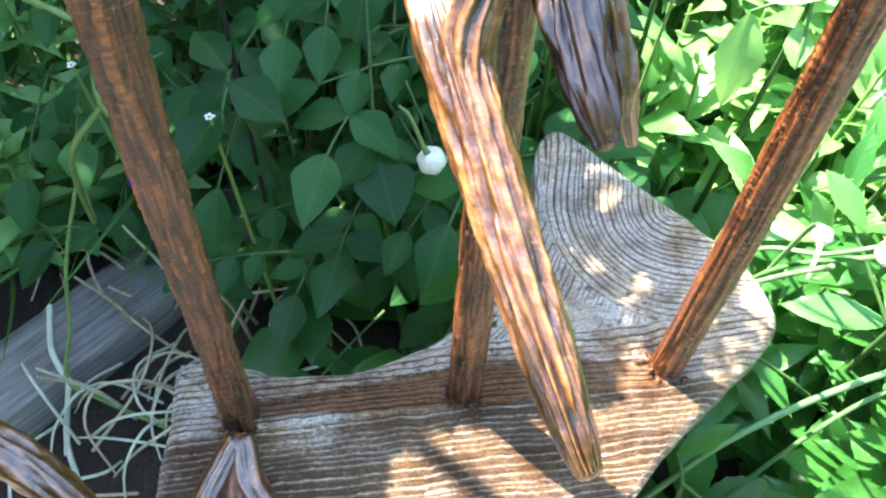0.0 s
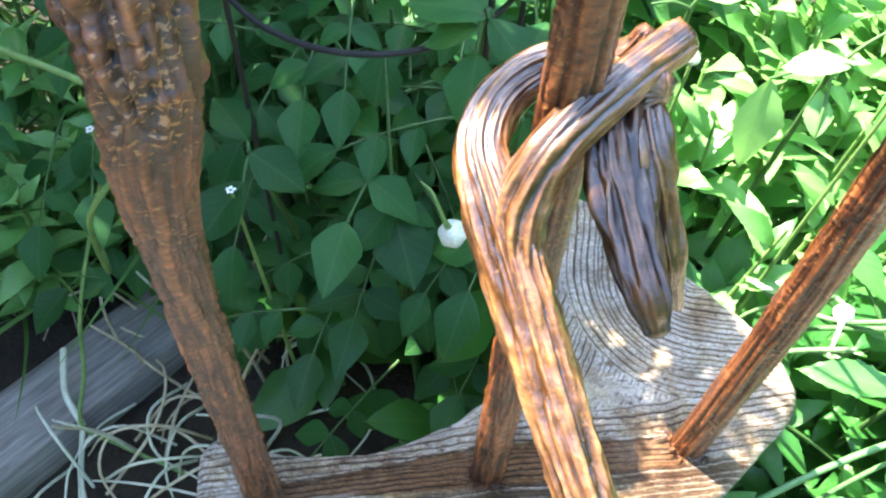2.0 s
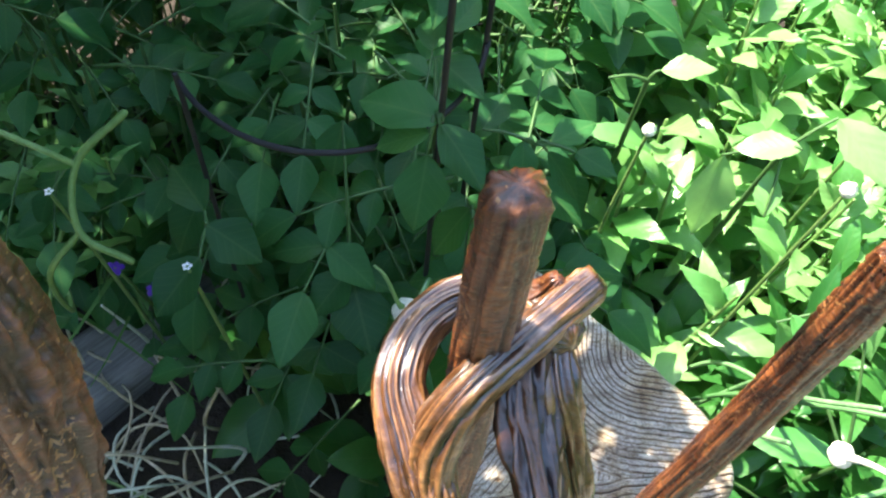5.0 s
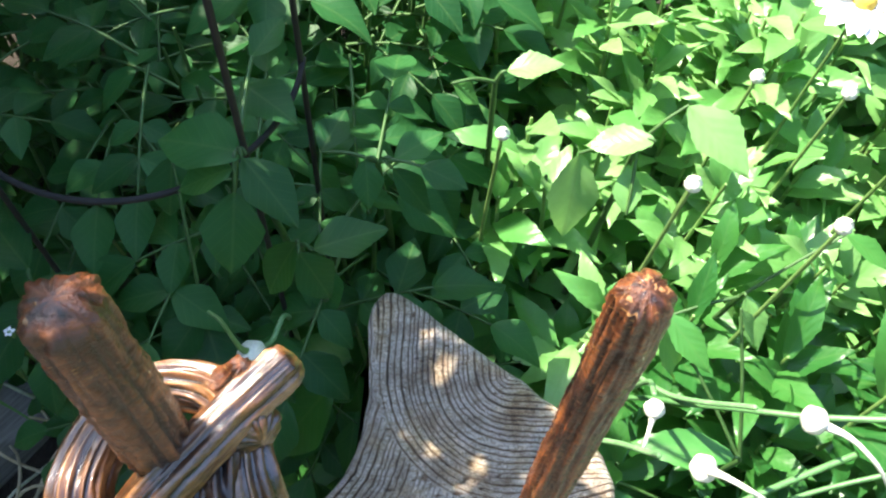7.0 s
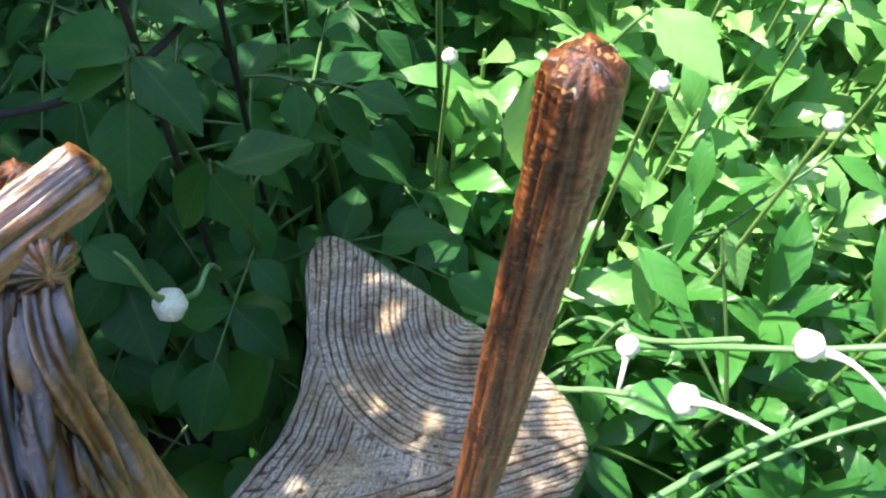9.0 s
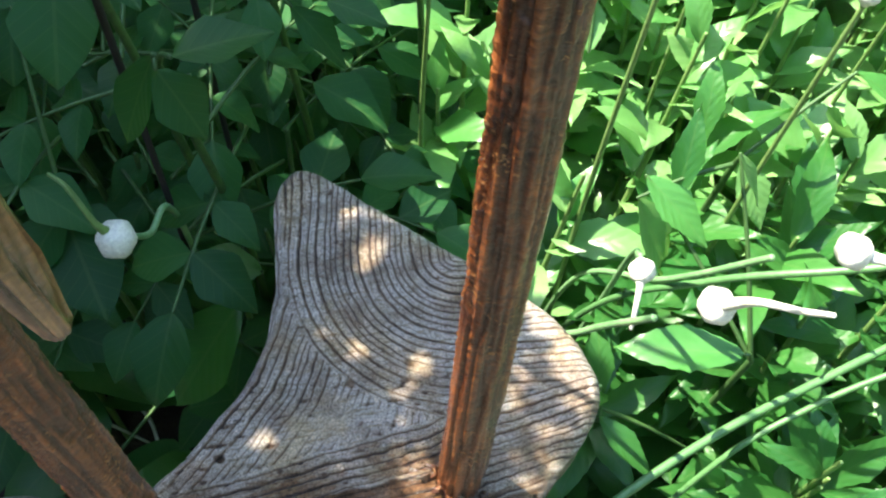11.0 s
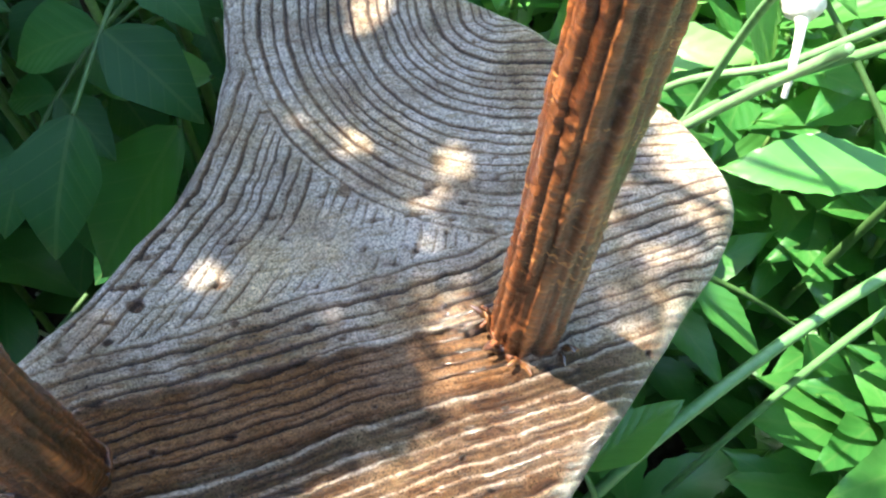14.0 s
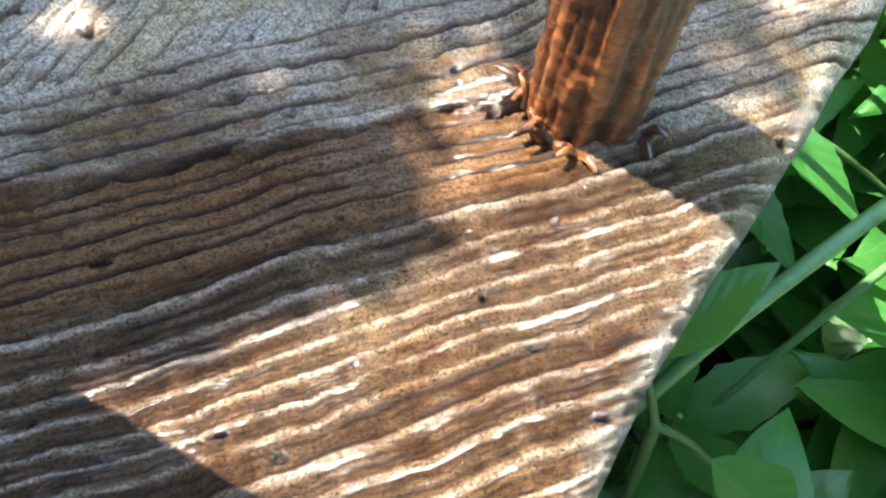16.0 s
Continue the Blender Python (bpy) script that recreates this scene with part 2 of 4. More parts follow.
# scape green darkened, so part of the stems' shade sits in this colour
SHADED_SCAPE = plain_material("shaded_green_scape", (0.06, 0.17, 0.055), (0.11, 0.25, 0.09), 40, 0.45, 0.15, 0.001)
SCAPE = plain_material("blue_green_scape", (0.11, 0.25, 0.10), (0.19, 0.36, 0.16), 40, 0.45, 0.15, 0.001)
BUD = plain_material("white_papery_bud", (0.62, 0.66, 0.52), (0.82, 0.82, 0.74), 90, 0.55, 0.3, 0.001)
PETAL = plain_material("white_petal", (0.75, 0.75, 0.72), (0.85, 0.85, 0.83), 60, 0.6, 0.1, 0.001)
YELLOW = plain_material("yellow_floret", (0.6, 0.4, 0.05), (0.7, 0.5, 0.08), 200, 0.7, 0.5, 0.002)
PURPLE = plain_material("purple_petal", (0.08, 0.02, 0.30), (0.14, 0.04, 0.42), 60, 0.6, 0.1, 0.001)
STRAW = plain_material("dry_straw", (0.35, 0.28, 0.17), (0.58, 0.54, 0.42), 60, 0.7, 0.3, 0.001)
PALE = plain_material("bleached_stalk", (0.42, 0.46, 0.36), (0.62, 0.66, 0.56), 60, 0.6, 0.3, 0.001)
SOIL = plain_material("dark_soil", (0.012, 0.009, 0.007), (0.045, 0.034, 0.026), 9, 0.95, 1.0, 0.012)
WIRE = plain_material("dark_wire", (0.006, 0.006, 0.007), (0.016, 0.015, 0.014), 90, 0.75, 0.2, 0.001)
BARK = plain_material("dull_bark", (0.05, 0.035, 0.025), (0.14, 0.10, 0.07), 14, 0.9, 0.8, 0.01)
PLANK = plank_material()
PAVING = plain_material("pale_paving", (0.16, 0.145, 0.12), (0.28, 0.26, 0.23), 22, 0.85, 0.4, 0.002)
SKY_SCREEN = plain_material("sky_screen_green", (0.03, 0.075, 0.018), (0.07, 0.14, 0.035), 8, 0.8, 1.0, 0.05)


# ---- mesh helpers ----
def link(name, verts, faces, material, parent=None, label="", smooth=True, uvs=None):
    me = bpy.data.meshes.new(name)
    me.from_pydata(verts, [], faces)
    if smooth:
        me.polygons.foreach_set("use_smooth", [True] * len(me.polygons))
    if uvs is not None:
        lay = me.uv_layers.new(name="UVMap")
        idx = np.empty(len(me.loops), dtype=np.int32)
        me.loops.foreach_get("vertex_index", idx)
        lay.data.foreach_set("uv", np.asarray(uvs, dtype=np.float32)[idx].ravel())
    me.materials.append(material)
    me.update()
    ob = new(name, me)
    if parent:
        ob.parent = parent
    return tagged(ob, label)


def share(name, me, m, parent, label=""):
    """Another object on a mesh that exists already."""
    ob = new(name, me)
    ob.parent = parent
    ob.matrix_local = m
    return tagged(ob, label)


def spline(points, steps):
    """Catmull-Rom through rows of numbers."""
    p = np.array(points, dtype=float)
    p = np.vstack([2 * p[0] - p[1], p, 2 * p[-1] - p[-2]])
    out = []
    n = len(p) - 3
    for i in range(steps):
        u = i / (steps - 1) * n
        k = min(int(u), n - 1)
        f = u - k
        a, b, c, d = p[k:k + 4]
        out.append(0.5 * (2 * b + (c - a) * f + (2 * a - 5 * b + 4 * c - d) * f * f + (3 * b - a - 3 * c + d) * f ** 3))
    return np.array(out)


def tube_data(points, segs=8, steps=24, depth=0.0, seed=0.0, around=2.2, along=9.0, knobs=0.0, cut=False, bead=260, creased=False, swell=0.0):
    """A tube through rows of x, y, z, radius. depth: how deep the grain furrows cut, as a share of the radius."""
    p = spline(points, steps)
    verts, faces, groove = [], [], []
    side = None
    run = 0.0
    for i in range(steps):
        c = Vector(p[i, :3])
        d = Vector(p[min(i + 1, steps - 1), :3] - p[max(i - 1, 0), :3]).normalized()
        if i:
            run += (c - Vector(p[i - 1, :3])).length
        if side is None:
            side = d.orthogonal().normalized()
        side = (side - d * side.dot(d)).normalized()
        up = d.cross(side)
        r = max(p[i, 3], 0.0002)
        for j in range(segs):
            a = 2 * math.pi * j / segs
            g = 1.0
            rr = r
            if depth:
                q = Vector((math.cos(a) * around, math.sin(a) * around, run * along + seed))
                w = noise.noise(q) * 0.65 + noise.noise(q * 2.3 + Vector((0, 0, 7))) * 0.35
                g = 1 - max(0.0, 1 - abs(w) * 4.5)
                fine = noise.noise(Vector((math.cos(a) * around * 3, math.sin(a) * around * 3, run * bead + seed)))
                if creased:
                    # short creases across the bark, broken up round the stick
                    tick = noise.noise(Vector((math.cos(a) * around * 1.1, math.sin(a) * around * 1.1, run * 390 + seed)))
                    fine = 0.5 * fine + 1.25 * (abs(tick) ** 0.6 * math.copysign(1, tick)) * max(0.0, 0.45 + noise.noise(Vector((math.cos(a) * 2.0, math.sin(a) * 2.0, run * 60 + seed))))
                rr = r * (1 - depth * (1 - g) + depth * 0.35 * w + depth * 0.34 * fine)
                rr += r * knobs * max(0.0, noise.noise(Vector((math.cos(a) * 0.8, math.sin(a) * 0.8, run * 28 + seed * 3))))
                streak = noise.noise(Vector((math.cos(a) * around * 3.4, math.sin(a) * around * 3.4, run * 26 + seed)))
                rr += r * depth * 0.25 * streak
                if swell and r > swell:
                    # deep winding furrows where the wood swells
                    much = min(1.0, (r - swell) / 0.002)
                    wind = noise.noise(Vector((math.cos(a) * 1.7 + 0.5 * noise.noise(Vector((run * 60, seed, 0))), math.sin(a) * 1.7, run * 13 + seed * 5)))
                    cutin = max(0.0, 1 - abs(wind) * 6.5)
                    rr -= r * 0.20 * much * cutin
                    rr += r * 0.10 * much * noise.noise(Vector((math.cos(a) * 2.6, math.sin(a) * 2.6, run * 120 + seed)))
                    g *= 1 - 0.9 * much * cutin
                g = 0.55 * g + 0.2 * (0.5 + fine * 0.8) + 0.25 * (0.5 + streak * 1.4)
            verts.append(c + (side * math.cos(a) + up * math.sin(a)) * rr)
            groove.append(g)
    for i in range(steps - 1):
        for j in range(segs):
            a, b = i * segs + j, i * segs + (j + 1) % segs
            faces.append((a, b, b + segs, a + segs))
    for end, row in ((0, 0), (1, steps - 1)):
        c = Vector(p[row, :3])
        d = (c - Vector(p[1 if end == 0 else steps - 2, :3])).normalized()
        # a worn, domed end
        high, prev, rings = (0.3 if cut else 0.75), [row * segs + q for q in range(segs)], 5
        for ring in range(1, rings + 1):
            t = ring / (rings + 0.6) * math.pi / 2
            k = len(verts)
            for q in range(segs):
                v = verts[row * segs + q]
                bump = 1 + (0.2 * noise.noise((c + (v - c) * (1 - ring / rings)) * 380) if depth else 0.0)
                verts.append(c + (v - c) * math.cos(t) * bump + d * p[row, 3] * high * math.sin(t) * bump)
                # cap colour is lifted to carry the sky's sheen on the lacquer
                groove.append(0.55 + 0.7 * noise.noise(v * 260 + Vector((0, 0, ring * 0.6))) if depth else 0.5)
            nxt = list(range(k, k + segs))
            for q in range(segs):
                w = (q + 1) % segs
                faces.append((prev[q], prev[w], nxt[w], nxt[q]) if end else (prev[w], prev[q], nxt[q], nxt[w]))
            prev = nxt
        verts.append(c + d * p[row, 3] * high)
        groove.append(0.6)
        for q in range(segs):
            w = (q + 1) % segs
            faces.append((prev[q], prev[w], len(verts) - 1) if end else (prev[w], prev[q], len(verts) - 1))
    return verts, faces, groove


def tube(name, points, material, parent=None, label="", **kw):
    v, f, g = tube_data(points, **kw)
    ob = link(name, v, f, material, parent, label)
    if kw.get("depth"):
        at = ob.data.attributes.new("groove", "FLOAT", "POINT")
        at.data.foreach_set("value", np.array(g, dtype=np.float32))
    return ob


def empty(name, place, label, category, group=""):
    ob = new(name)
    ob.location = place
    return tagged(ob, label, category, group)


# ---- ground ----
def make_ground():
    n = 150
    v, f = [], []
    ax = [math.copysign(abs(t) ** 3 * 40 + abs(t) * 0.9, t) for t in np.linspace(-1, 1, n)]
    for y in ax:
        for x in ax:
            h = 0.03 * noise.noise(Vector((x * 5, y * 5, 0))) + 0.014 * noise.noise(Vector((x * 28, y * 28, 3)))
            v.append((x + 0.05, y + 0.4, h - 0.01))
    for j in range(n - 1):
        for i in range(n - 1):
            a = j * n + i
            f.append((a, a + 1, a + 1 + n, a + n))
    return tagged(link("ground", v, f, SOIL), "dark crumbly garden soil under the plants", "soil", kind="structure")


make_ground()


def make_paving():
    """Pale slabs before and beside the bed, each with its own worn edge; most lie unseen, to bounce light."""
    root = tagged(new("pavement"), "pale grey paving slabs beside the bed, carried on unseen", "pavement", kind="structure")
    r = random.Random(21)
    for i in range(-5, 6):
        for j in range(-5, 2):
            x0, y0 = 0.52 + i * 0.42, -0.33 + j * 0.42
            if j == 1 and i < 0 or math.hypot(x0 + 0.2, y0 - 0.2) > 2.0:
                continue
            v = []
            for h, inset in ((-0.03, 0.004), (0.018, 0.004), (0.024, 0.010)):
                for cx, cy in ((0, 0), (1, 0), (1, 1), (0, 1)):
                    v.append((x0 + cx * 0.41 + (inset if cx == 0 else -inset), y0 + cy * 0.41 + (inset if cy == 0 else -inset), h + r.uniform(0, 0.003)))
            fs = [(8, 9, 10, 11)] + [(a, (a + 1) % 4, 4 + (a + 1) % 4, 4 + a) for a in range(4)] + [(4 + a, 4 + (a + 1) % 4, 8 + (a + 1) % 4, 8 + a) for a in range(4)]
            link("slab", v, fs, PAVING, root, smooth=False)


make_paving()

# ---- the base board ----
BOARD_Z, THICK = 0.40, 0.036
OUTLINE = [(-0.140, 0.222), (-0.128, 0.232), (-0.093, 0.223), (-0.044, 0.224), (-0.011, 0.234), (0.023, 0.253), (0.062, 0.294),
           (0.078, 0.336), (0.081, 0.384), (0.088, 0.406), (0.104, 0.410), (0.141, 0.376), (0.178, 0.341), (0.210, 0.308),
           (0.225, 0.278), (0.222, 0.253), (0.190, 0.220), (0.146, 0.178), (0.112, 0.136), (0.080, 0.108), (0.02, 0.092),
           (-0.06, 0.090), (-0.12, 0.100), (-0.139, 0.140), (-0.139, 0.185)]


def inside(px, py, poly):
    hit = np.zeros(px.shape, bool)
    for (x0, y0), (x1, y1) in zip(poly, np.roll(poly, -1, 0)):
        cross = (y0 > py) != (y1 > py)
        hit ^= cross & (px < (x1 - x0) * (py - y0) / (y1 - y0 + 1e-12) + x0)
    return hit


def edge_distance(px, py, poly):
    """The distance to the outline and its nearest point."""
    best = np.full(px.shape, 9.0)
    nx, ny = px.copy(), py.copy()
    for (x0, y0), (x1, y1) in zip(poly, np.roll(poly, -1, 0)):
        dx, dy = x1 - x0, y1 - y0
        t = np.clip(((px - x0) * dx + (py - y0) * dy) / (dx * dx + dy * dy + 1e-12), 0, 1)
        qx, qy = x0 + t * dx, y0 + t * dy
        d = np.hypot(px - qx, py - qy)
        near = d < best
        best[near], nx[near], ny[near] = d[near], qx[near], qy[near]
    return best, nx, ny


def ray_gap(x, y, cx, cy, ux, uy):
    t = np.maximum(0, (x - cx) * ux + (y - cy) * uy)
    return np.hypot(x - cx - t * ux, y - cy - t * uy)


LEFT_EDGE = [(-0.30, 0.19), (-0.044, 0.224), (-0.011, 0.234), (0.023, 0.253), (0.062, 0.294), (0.078, 0.336), (0.081, 0.384), (0.09, 0.60)]


def growth(x, y):
    """Growth rings: loops round a centre near the far edge, grain along the hollow edge, and straight grain in front."""
    wob = np.array([noise.noise(Vector((a * 20, b * 20, 0))) * 0.0034 + noise.noise(Vector((a * 75, b * 75, 5))) * 0.0013 + noise.noise(Vector((a * 230, b * 230, 8))) * 0.0007 for a, b in zip(x, y)])
    u1, u2 = (0.13, 0.991), (0.994, -0.10)
    cx, cy, big = 0.171, 0.344, 0.087
    in_wedge = ((x - cx) * u1[1] - (y - cy) * u1[0] > 0) & ((x - cx) * -u2[1] + (y - cy) * u2[0] > 0)
    d = np.minimum(ray_gap(x, y, cx, cy, *u1), ray_gap(x, y, cx, cy, *u2))
    d = np.where(in_wedge, -d, d)
    sb = -((x - 0.111) * -0.141 + (y - 0.255) * 0.99)
    left = np.full(x.shape, 9.0)
    for (x0, y0), (x1, y1) in zip(LEFT_EDGE, LEFT_EDGE[1:]):
        t = np.clip(((x - x0) * (x1 - x0) + (y - y0) * (y1 - y0)) / ((x1 - x0) ** 2 + (y1 - y0) ** 2), 0, 1)
        left = np.minimum(left, np.hypot(x - x0 - t * (x1 - x0), y - y0 - t * (y1 - y0)))
    loops = (sb <= 0) & (d < big)
    f = np.where(sb > 0, sb, np.where(loops, big - d, left))
    space = np.where(sb > 0.040, 0.0043, np.where(sb > 0, 0.0036, np.where(loops, 0.0038, 0.0038)))
    f = (f + wob * np.where(loops, 0.55, 0.75)) / space
    f = f + 0.30 * np.sin(f * 0.83 + 1.0) + 0.13 * np.sin(f * 2.1)
    return f, sb


def make_sculpture():
    root = empty("driftwood_sculpture", (0.03, 0.2, 0.0), "varnished driftwood sculpture of upright sticks on a weathered ringed board", "sculpture")
    root.location = (0, 0, 0)
    loop = spline(OUTLINE + OUTLINE[:1], 420)[:-1]
    poly = np.array([(x + 0.0012 * noise.noise(Vector((x * 60, y * 60, 2))), y + 0.0012 * noise.noise(Vector((x * 60, y * 60, 9)))) for x, y in loop])
    step = 0.00044
    xs, ys = np.arange(-0.145, 0.232, step), np.arange(0.086, 0.415, step)
    gx, gy = np.meshgrid(xs, ys)
    cell = inside(gx[:-1, :-1] + step / 2, gy[:-1, :-1] + step / 2, poly)
    used = np.zeros(gx.shape, bool)
    for dj, di in ((0, 0), (0, 1), (1, 0), (1, 1)):
        used[dj:dj + cell.shape[0], di:di + cell.shape[1]] |= cell
    number = np.full(gx.shape, -1)
    number[used] = np.arange(used.sum())
    x, y = gx[used], gy[used]
    dist, nx, ny = edge_distance(x, y, poly)
    inn = inside(x, y, poly)
    rim = (~inn) | (dist < step * 0.75)
    x, y = np.where(rim, nx, x), np.where(rim, ny, y)
    dist = np.where(rim, 0, dist)
    f, sb = growth(x, y)
    ph = f - np.floor(f)
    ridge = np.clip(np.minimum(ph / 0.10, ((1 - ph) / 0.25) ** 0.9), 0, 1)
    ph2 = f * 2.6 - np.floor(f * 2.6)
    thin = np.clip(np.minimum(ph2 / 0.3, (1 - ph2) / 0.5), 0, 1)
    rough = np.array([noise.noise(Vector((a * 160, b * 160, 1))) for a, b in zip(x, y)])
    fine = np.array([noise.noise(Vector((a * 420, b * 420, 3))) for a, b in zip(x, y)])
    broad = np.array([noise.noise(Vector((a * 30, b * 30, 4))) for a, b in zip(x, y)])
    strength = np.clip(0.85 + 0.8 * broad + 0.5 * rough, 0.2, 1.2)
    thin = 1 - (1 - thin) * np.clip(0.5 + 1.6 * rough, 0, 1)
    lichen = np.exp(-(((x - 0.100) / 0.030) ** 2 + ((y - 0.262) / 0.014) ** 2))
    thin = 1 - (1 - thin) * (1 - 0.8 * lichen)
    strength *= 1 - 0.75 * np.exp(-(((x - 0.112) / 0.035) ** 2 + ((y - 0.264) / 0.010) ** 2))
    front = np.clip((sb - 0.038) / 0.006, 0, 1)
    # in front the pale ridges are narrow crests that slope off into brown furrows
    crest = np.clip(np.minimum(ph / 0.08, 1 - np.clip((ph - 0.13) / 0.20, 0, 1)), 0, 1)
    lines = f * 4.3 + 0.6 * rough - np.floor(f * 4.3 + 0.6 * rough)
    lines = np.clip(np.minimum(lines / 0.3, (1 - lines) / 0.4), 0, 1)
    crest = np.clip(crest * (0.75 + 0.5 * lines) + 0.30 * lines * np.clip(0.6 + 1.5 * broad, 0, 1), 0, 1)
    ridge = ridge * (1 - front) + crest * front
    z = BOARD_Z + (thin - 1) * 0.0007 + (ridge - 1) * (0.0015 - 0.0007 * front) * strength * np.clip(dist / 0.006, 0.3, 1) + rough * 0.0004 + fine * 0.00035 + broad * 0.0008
    # the brown trough between the ringed wood and the front, with a steep far wall
    top = np.interp(x, (-0.14, -0.08, 0.034, 0.079, 0.117, 0.14), (0.024, 0.022, 0.014, 0.0185, 0.0215, 0.024)) + 0.0016 * rough
    foot = np.interp(x, (-0.14, -0.08, 0.03, 0.2), (0.032, 0.034, 0.0435, 0.0435))
    ends = np.clip((0.150 - x) / 0.006, 0, 1) * np.clip((x + 0.115) / 0.02, 0, 1)
    band = np.clip((sb - top) / 0.0016, 0, 1) * np.clip((foot - sb) / 0.012, 0, 1) * ends
    shelf = np.clip((sb - 0.001) / 0.0015, 0, 1) * np.clip((top - sb) / 0.002, 0, 1) * ends
    z -= 0.0042 * band * (0.8 + 0.5 * broad) + 0.0008 * shelf
    pits = np.array([noise.noise(Vector((a * 130 + b * 40, b * 330, 6))) for a, b in zip(x, y)])
    pits = np.clip((pits - 0.36) / 0.12, 0, 1) * np.exp(-((sb + 0.010) / 0.024) ** 2) * (x < 0.15)
    holes = np.array([noise.noise(Vector((a * 210, b * 420, 12))) for a, b in zip(x, y)])
    pits = np.maximum(pits, np.clip((holes - 0.58) / 0.08, 0, 1))
    z -= 0.0017 * pits
    z -= 0.006 * np.clip(1 - dist / 0.007, 0, 1) ** 2.2
    # ring falls with depth: low in furrows, thin lines and pits
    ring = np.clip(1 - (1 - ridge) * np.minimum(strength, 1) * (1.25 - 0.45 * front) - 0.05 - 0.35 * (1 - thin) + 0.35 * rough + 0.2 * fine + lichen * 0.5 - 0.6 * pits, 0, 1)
    # stains, plus a front browned to lower its sunlit brightness, more right of x 0
    stain_and_dim = np.clip(np.clip(band * 3, 0, 1) * 0.95 + 0.35 * broad + 0.15 * (sb > 0) + 0.25 * shelf + (0.05 + 0.25 * np.clip((x + 0.01) / 0.05, 0, 1)) * front - lichen * 0.6, 0, 1)
    a, b, c, d = number[:-1, :-1][cell], number[:-1, 1:][cell], number[1:, 1:][cell], number[1:, :-1][cell]
    top = np.stack([a, b, c, d], 1)
    edges = {}
    for q in top.tolist():
        for k in range(4):
            e = (q[k], q[(k + 1) % 4])
            if (e[1], e[0]) in edges:
                del edges[(e[1], e[0])]
            else:
                edges[e] = 1
    verts = np.stack([x, y, z], 1).tolist()
    faces = top.tolist()
    low = {}
    for depth in (0.008, 0.028, THICK):
        nxt = {}
        for e in edges:
            for k in e:
                if k not in nxt:
                    nxt[k] = len(verts)
                    vx, vy = verts[k][:2]
                    inset = 0.0025 if depth == THICK else 0.0012 * noise.noise(Vector((vx * 80, vy * 80, depth * 90)))
                    verts.append((vx + (0.04 - vx) * inset * 8, vy + (0.22 - vy) * inset * 8, BOARD_Z - depth))
        for e in edges:
            s, t = low.get(e[0], e[0]), low.get(e[1], e[1])
            faces.append((t, s, nxt[e[0]], nxt[e[1]]))
        low = nxt
    hub = len(verts)
    verts.append((0.05, 0.21, BOARD_Z - THICK))
    for e in edges:
        faces.append((low[e[1]], low[e[0]], hub))
    ob = link("base_board", verts, faces, BOARD, root, "weathered grey-brown board with raised growth rings")
    pad = len(verts) - len(x)
    for nm, val, rest in (("ring", ring, 0.55), ("stain_and_dim", stain_and_dim, 0.15)):
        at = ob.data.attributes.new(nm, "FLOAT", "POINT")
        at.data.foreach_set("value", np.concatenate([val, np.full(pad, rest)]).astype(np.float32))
    # the three lacquered sticks
    tube("upright_stick", [(-0.098, 0.194, 0.39, 0.0112), (-0.095, 0.193, 0.50, 0.0094), (-0.086, 0.179, 0.63, 0.0084), (-0.076, 0.163, 0.72, 0.0080),
                           (-0.070, 0.156, 0.766, 0.0084), (-0.067, 0.160, 0.792, 0.0118), (-0.069, 0.170, 0.818, 0.0128), (-0.073, 0.180, 0.846, 0.0110)],
         STICK, root, "reddish-brown lacquered stick with a knotted swelling", segs=84, steps=640, depth=0.17, seed=3, around=2.3, along=17, knobs=0.10, cut=True, creased=True, swell=0.0092)
    tube("upright_stick", [(0.030, 0.213, 0.39, 0.0100), (0.029, 0.213, 0.52, 0.0095), (0.028, 0.213, 0.66, 0.0092), (0.027, 0.215, 0.75, 0.0089), (0.027, 0.216, 0.806, 0.0083)],
         STICK, root, "brown lacquered stick with an end paled like sky sheen", segs=84, steps=620, depth=0.15, seed=11, around=2.5, along=15, knobs=0.06, creased=True)
    tube("upright_stick", [(0.152, 0.231, 0.39, 0.0102), (0.152, 0.231, 0.48, 0.0096), (0.152, 0.233, 0.60, 0.0092), (0.153, 0.237, 0.70, 0.0090), (0.153, 0.239, 0.742, 0.0086)],
         STICK, root, "brown lacquered stick with long bark furrows", segs=88, steps=620, depth=0.155, seed=23, around=2.6, along=9, knobs=0.05, creased=True)
    # the forked driftwood that hangs round the middle stick
    vine = tube("forked_driftwood", [(0.050, 0.216, 0.732, 0.0070), (0.040, 0.229, 0.726, 0.0070), (0.023, 0.233, 0.721, 0.0070), (0.009, 0.224, 0.717, 0.0074), (0.003, 0.208, 0.714, 0.0084),
                                     (0.007, 0.192, 0.708, 0.0100), (0.012, 0.178, 0.700, 0.0103), (0.018, 0.163, 0.690, 0.0098), (0.026, 0.142, 0.677, 0.0094), (0.036, 0.117, 0.663, 0.0088),
                                     (0.046, 0.093, 0.649, 0.0068), (0.050, 0.085, 0.643, 0.0046)],
                VINE, root, "twisted pale lacquered driftwood looped round the stick", segs=96, steps=520, bead=150, depth=0.26, seed=31, around=2.2, along=10, knobs=0.20)
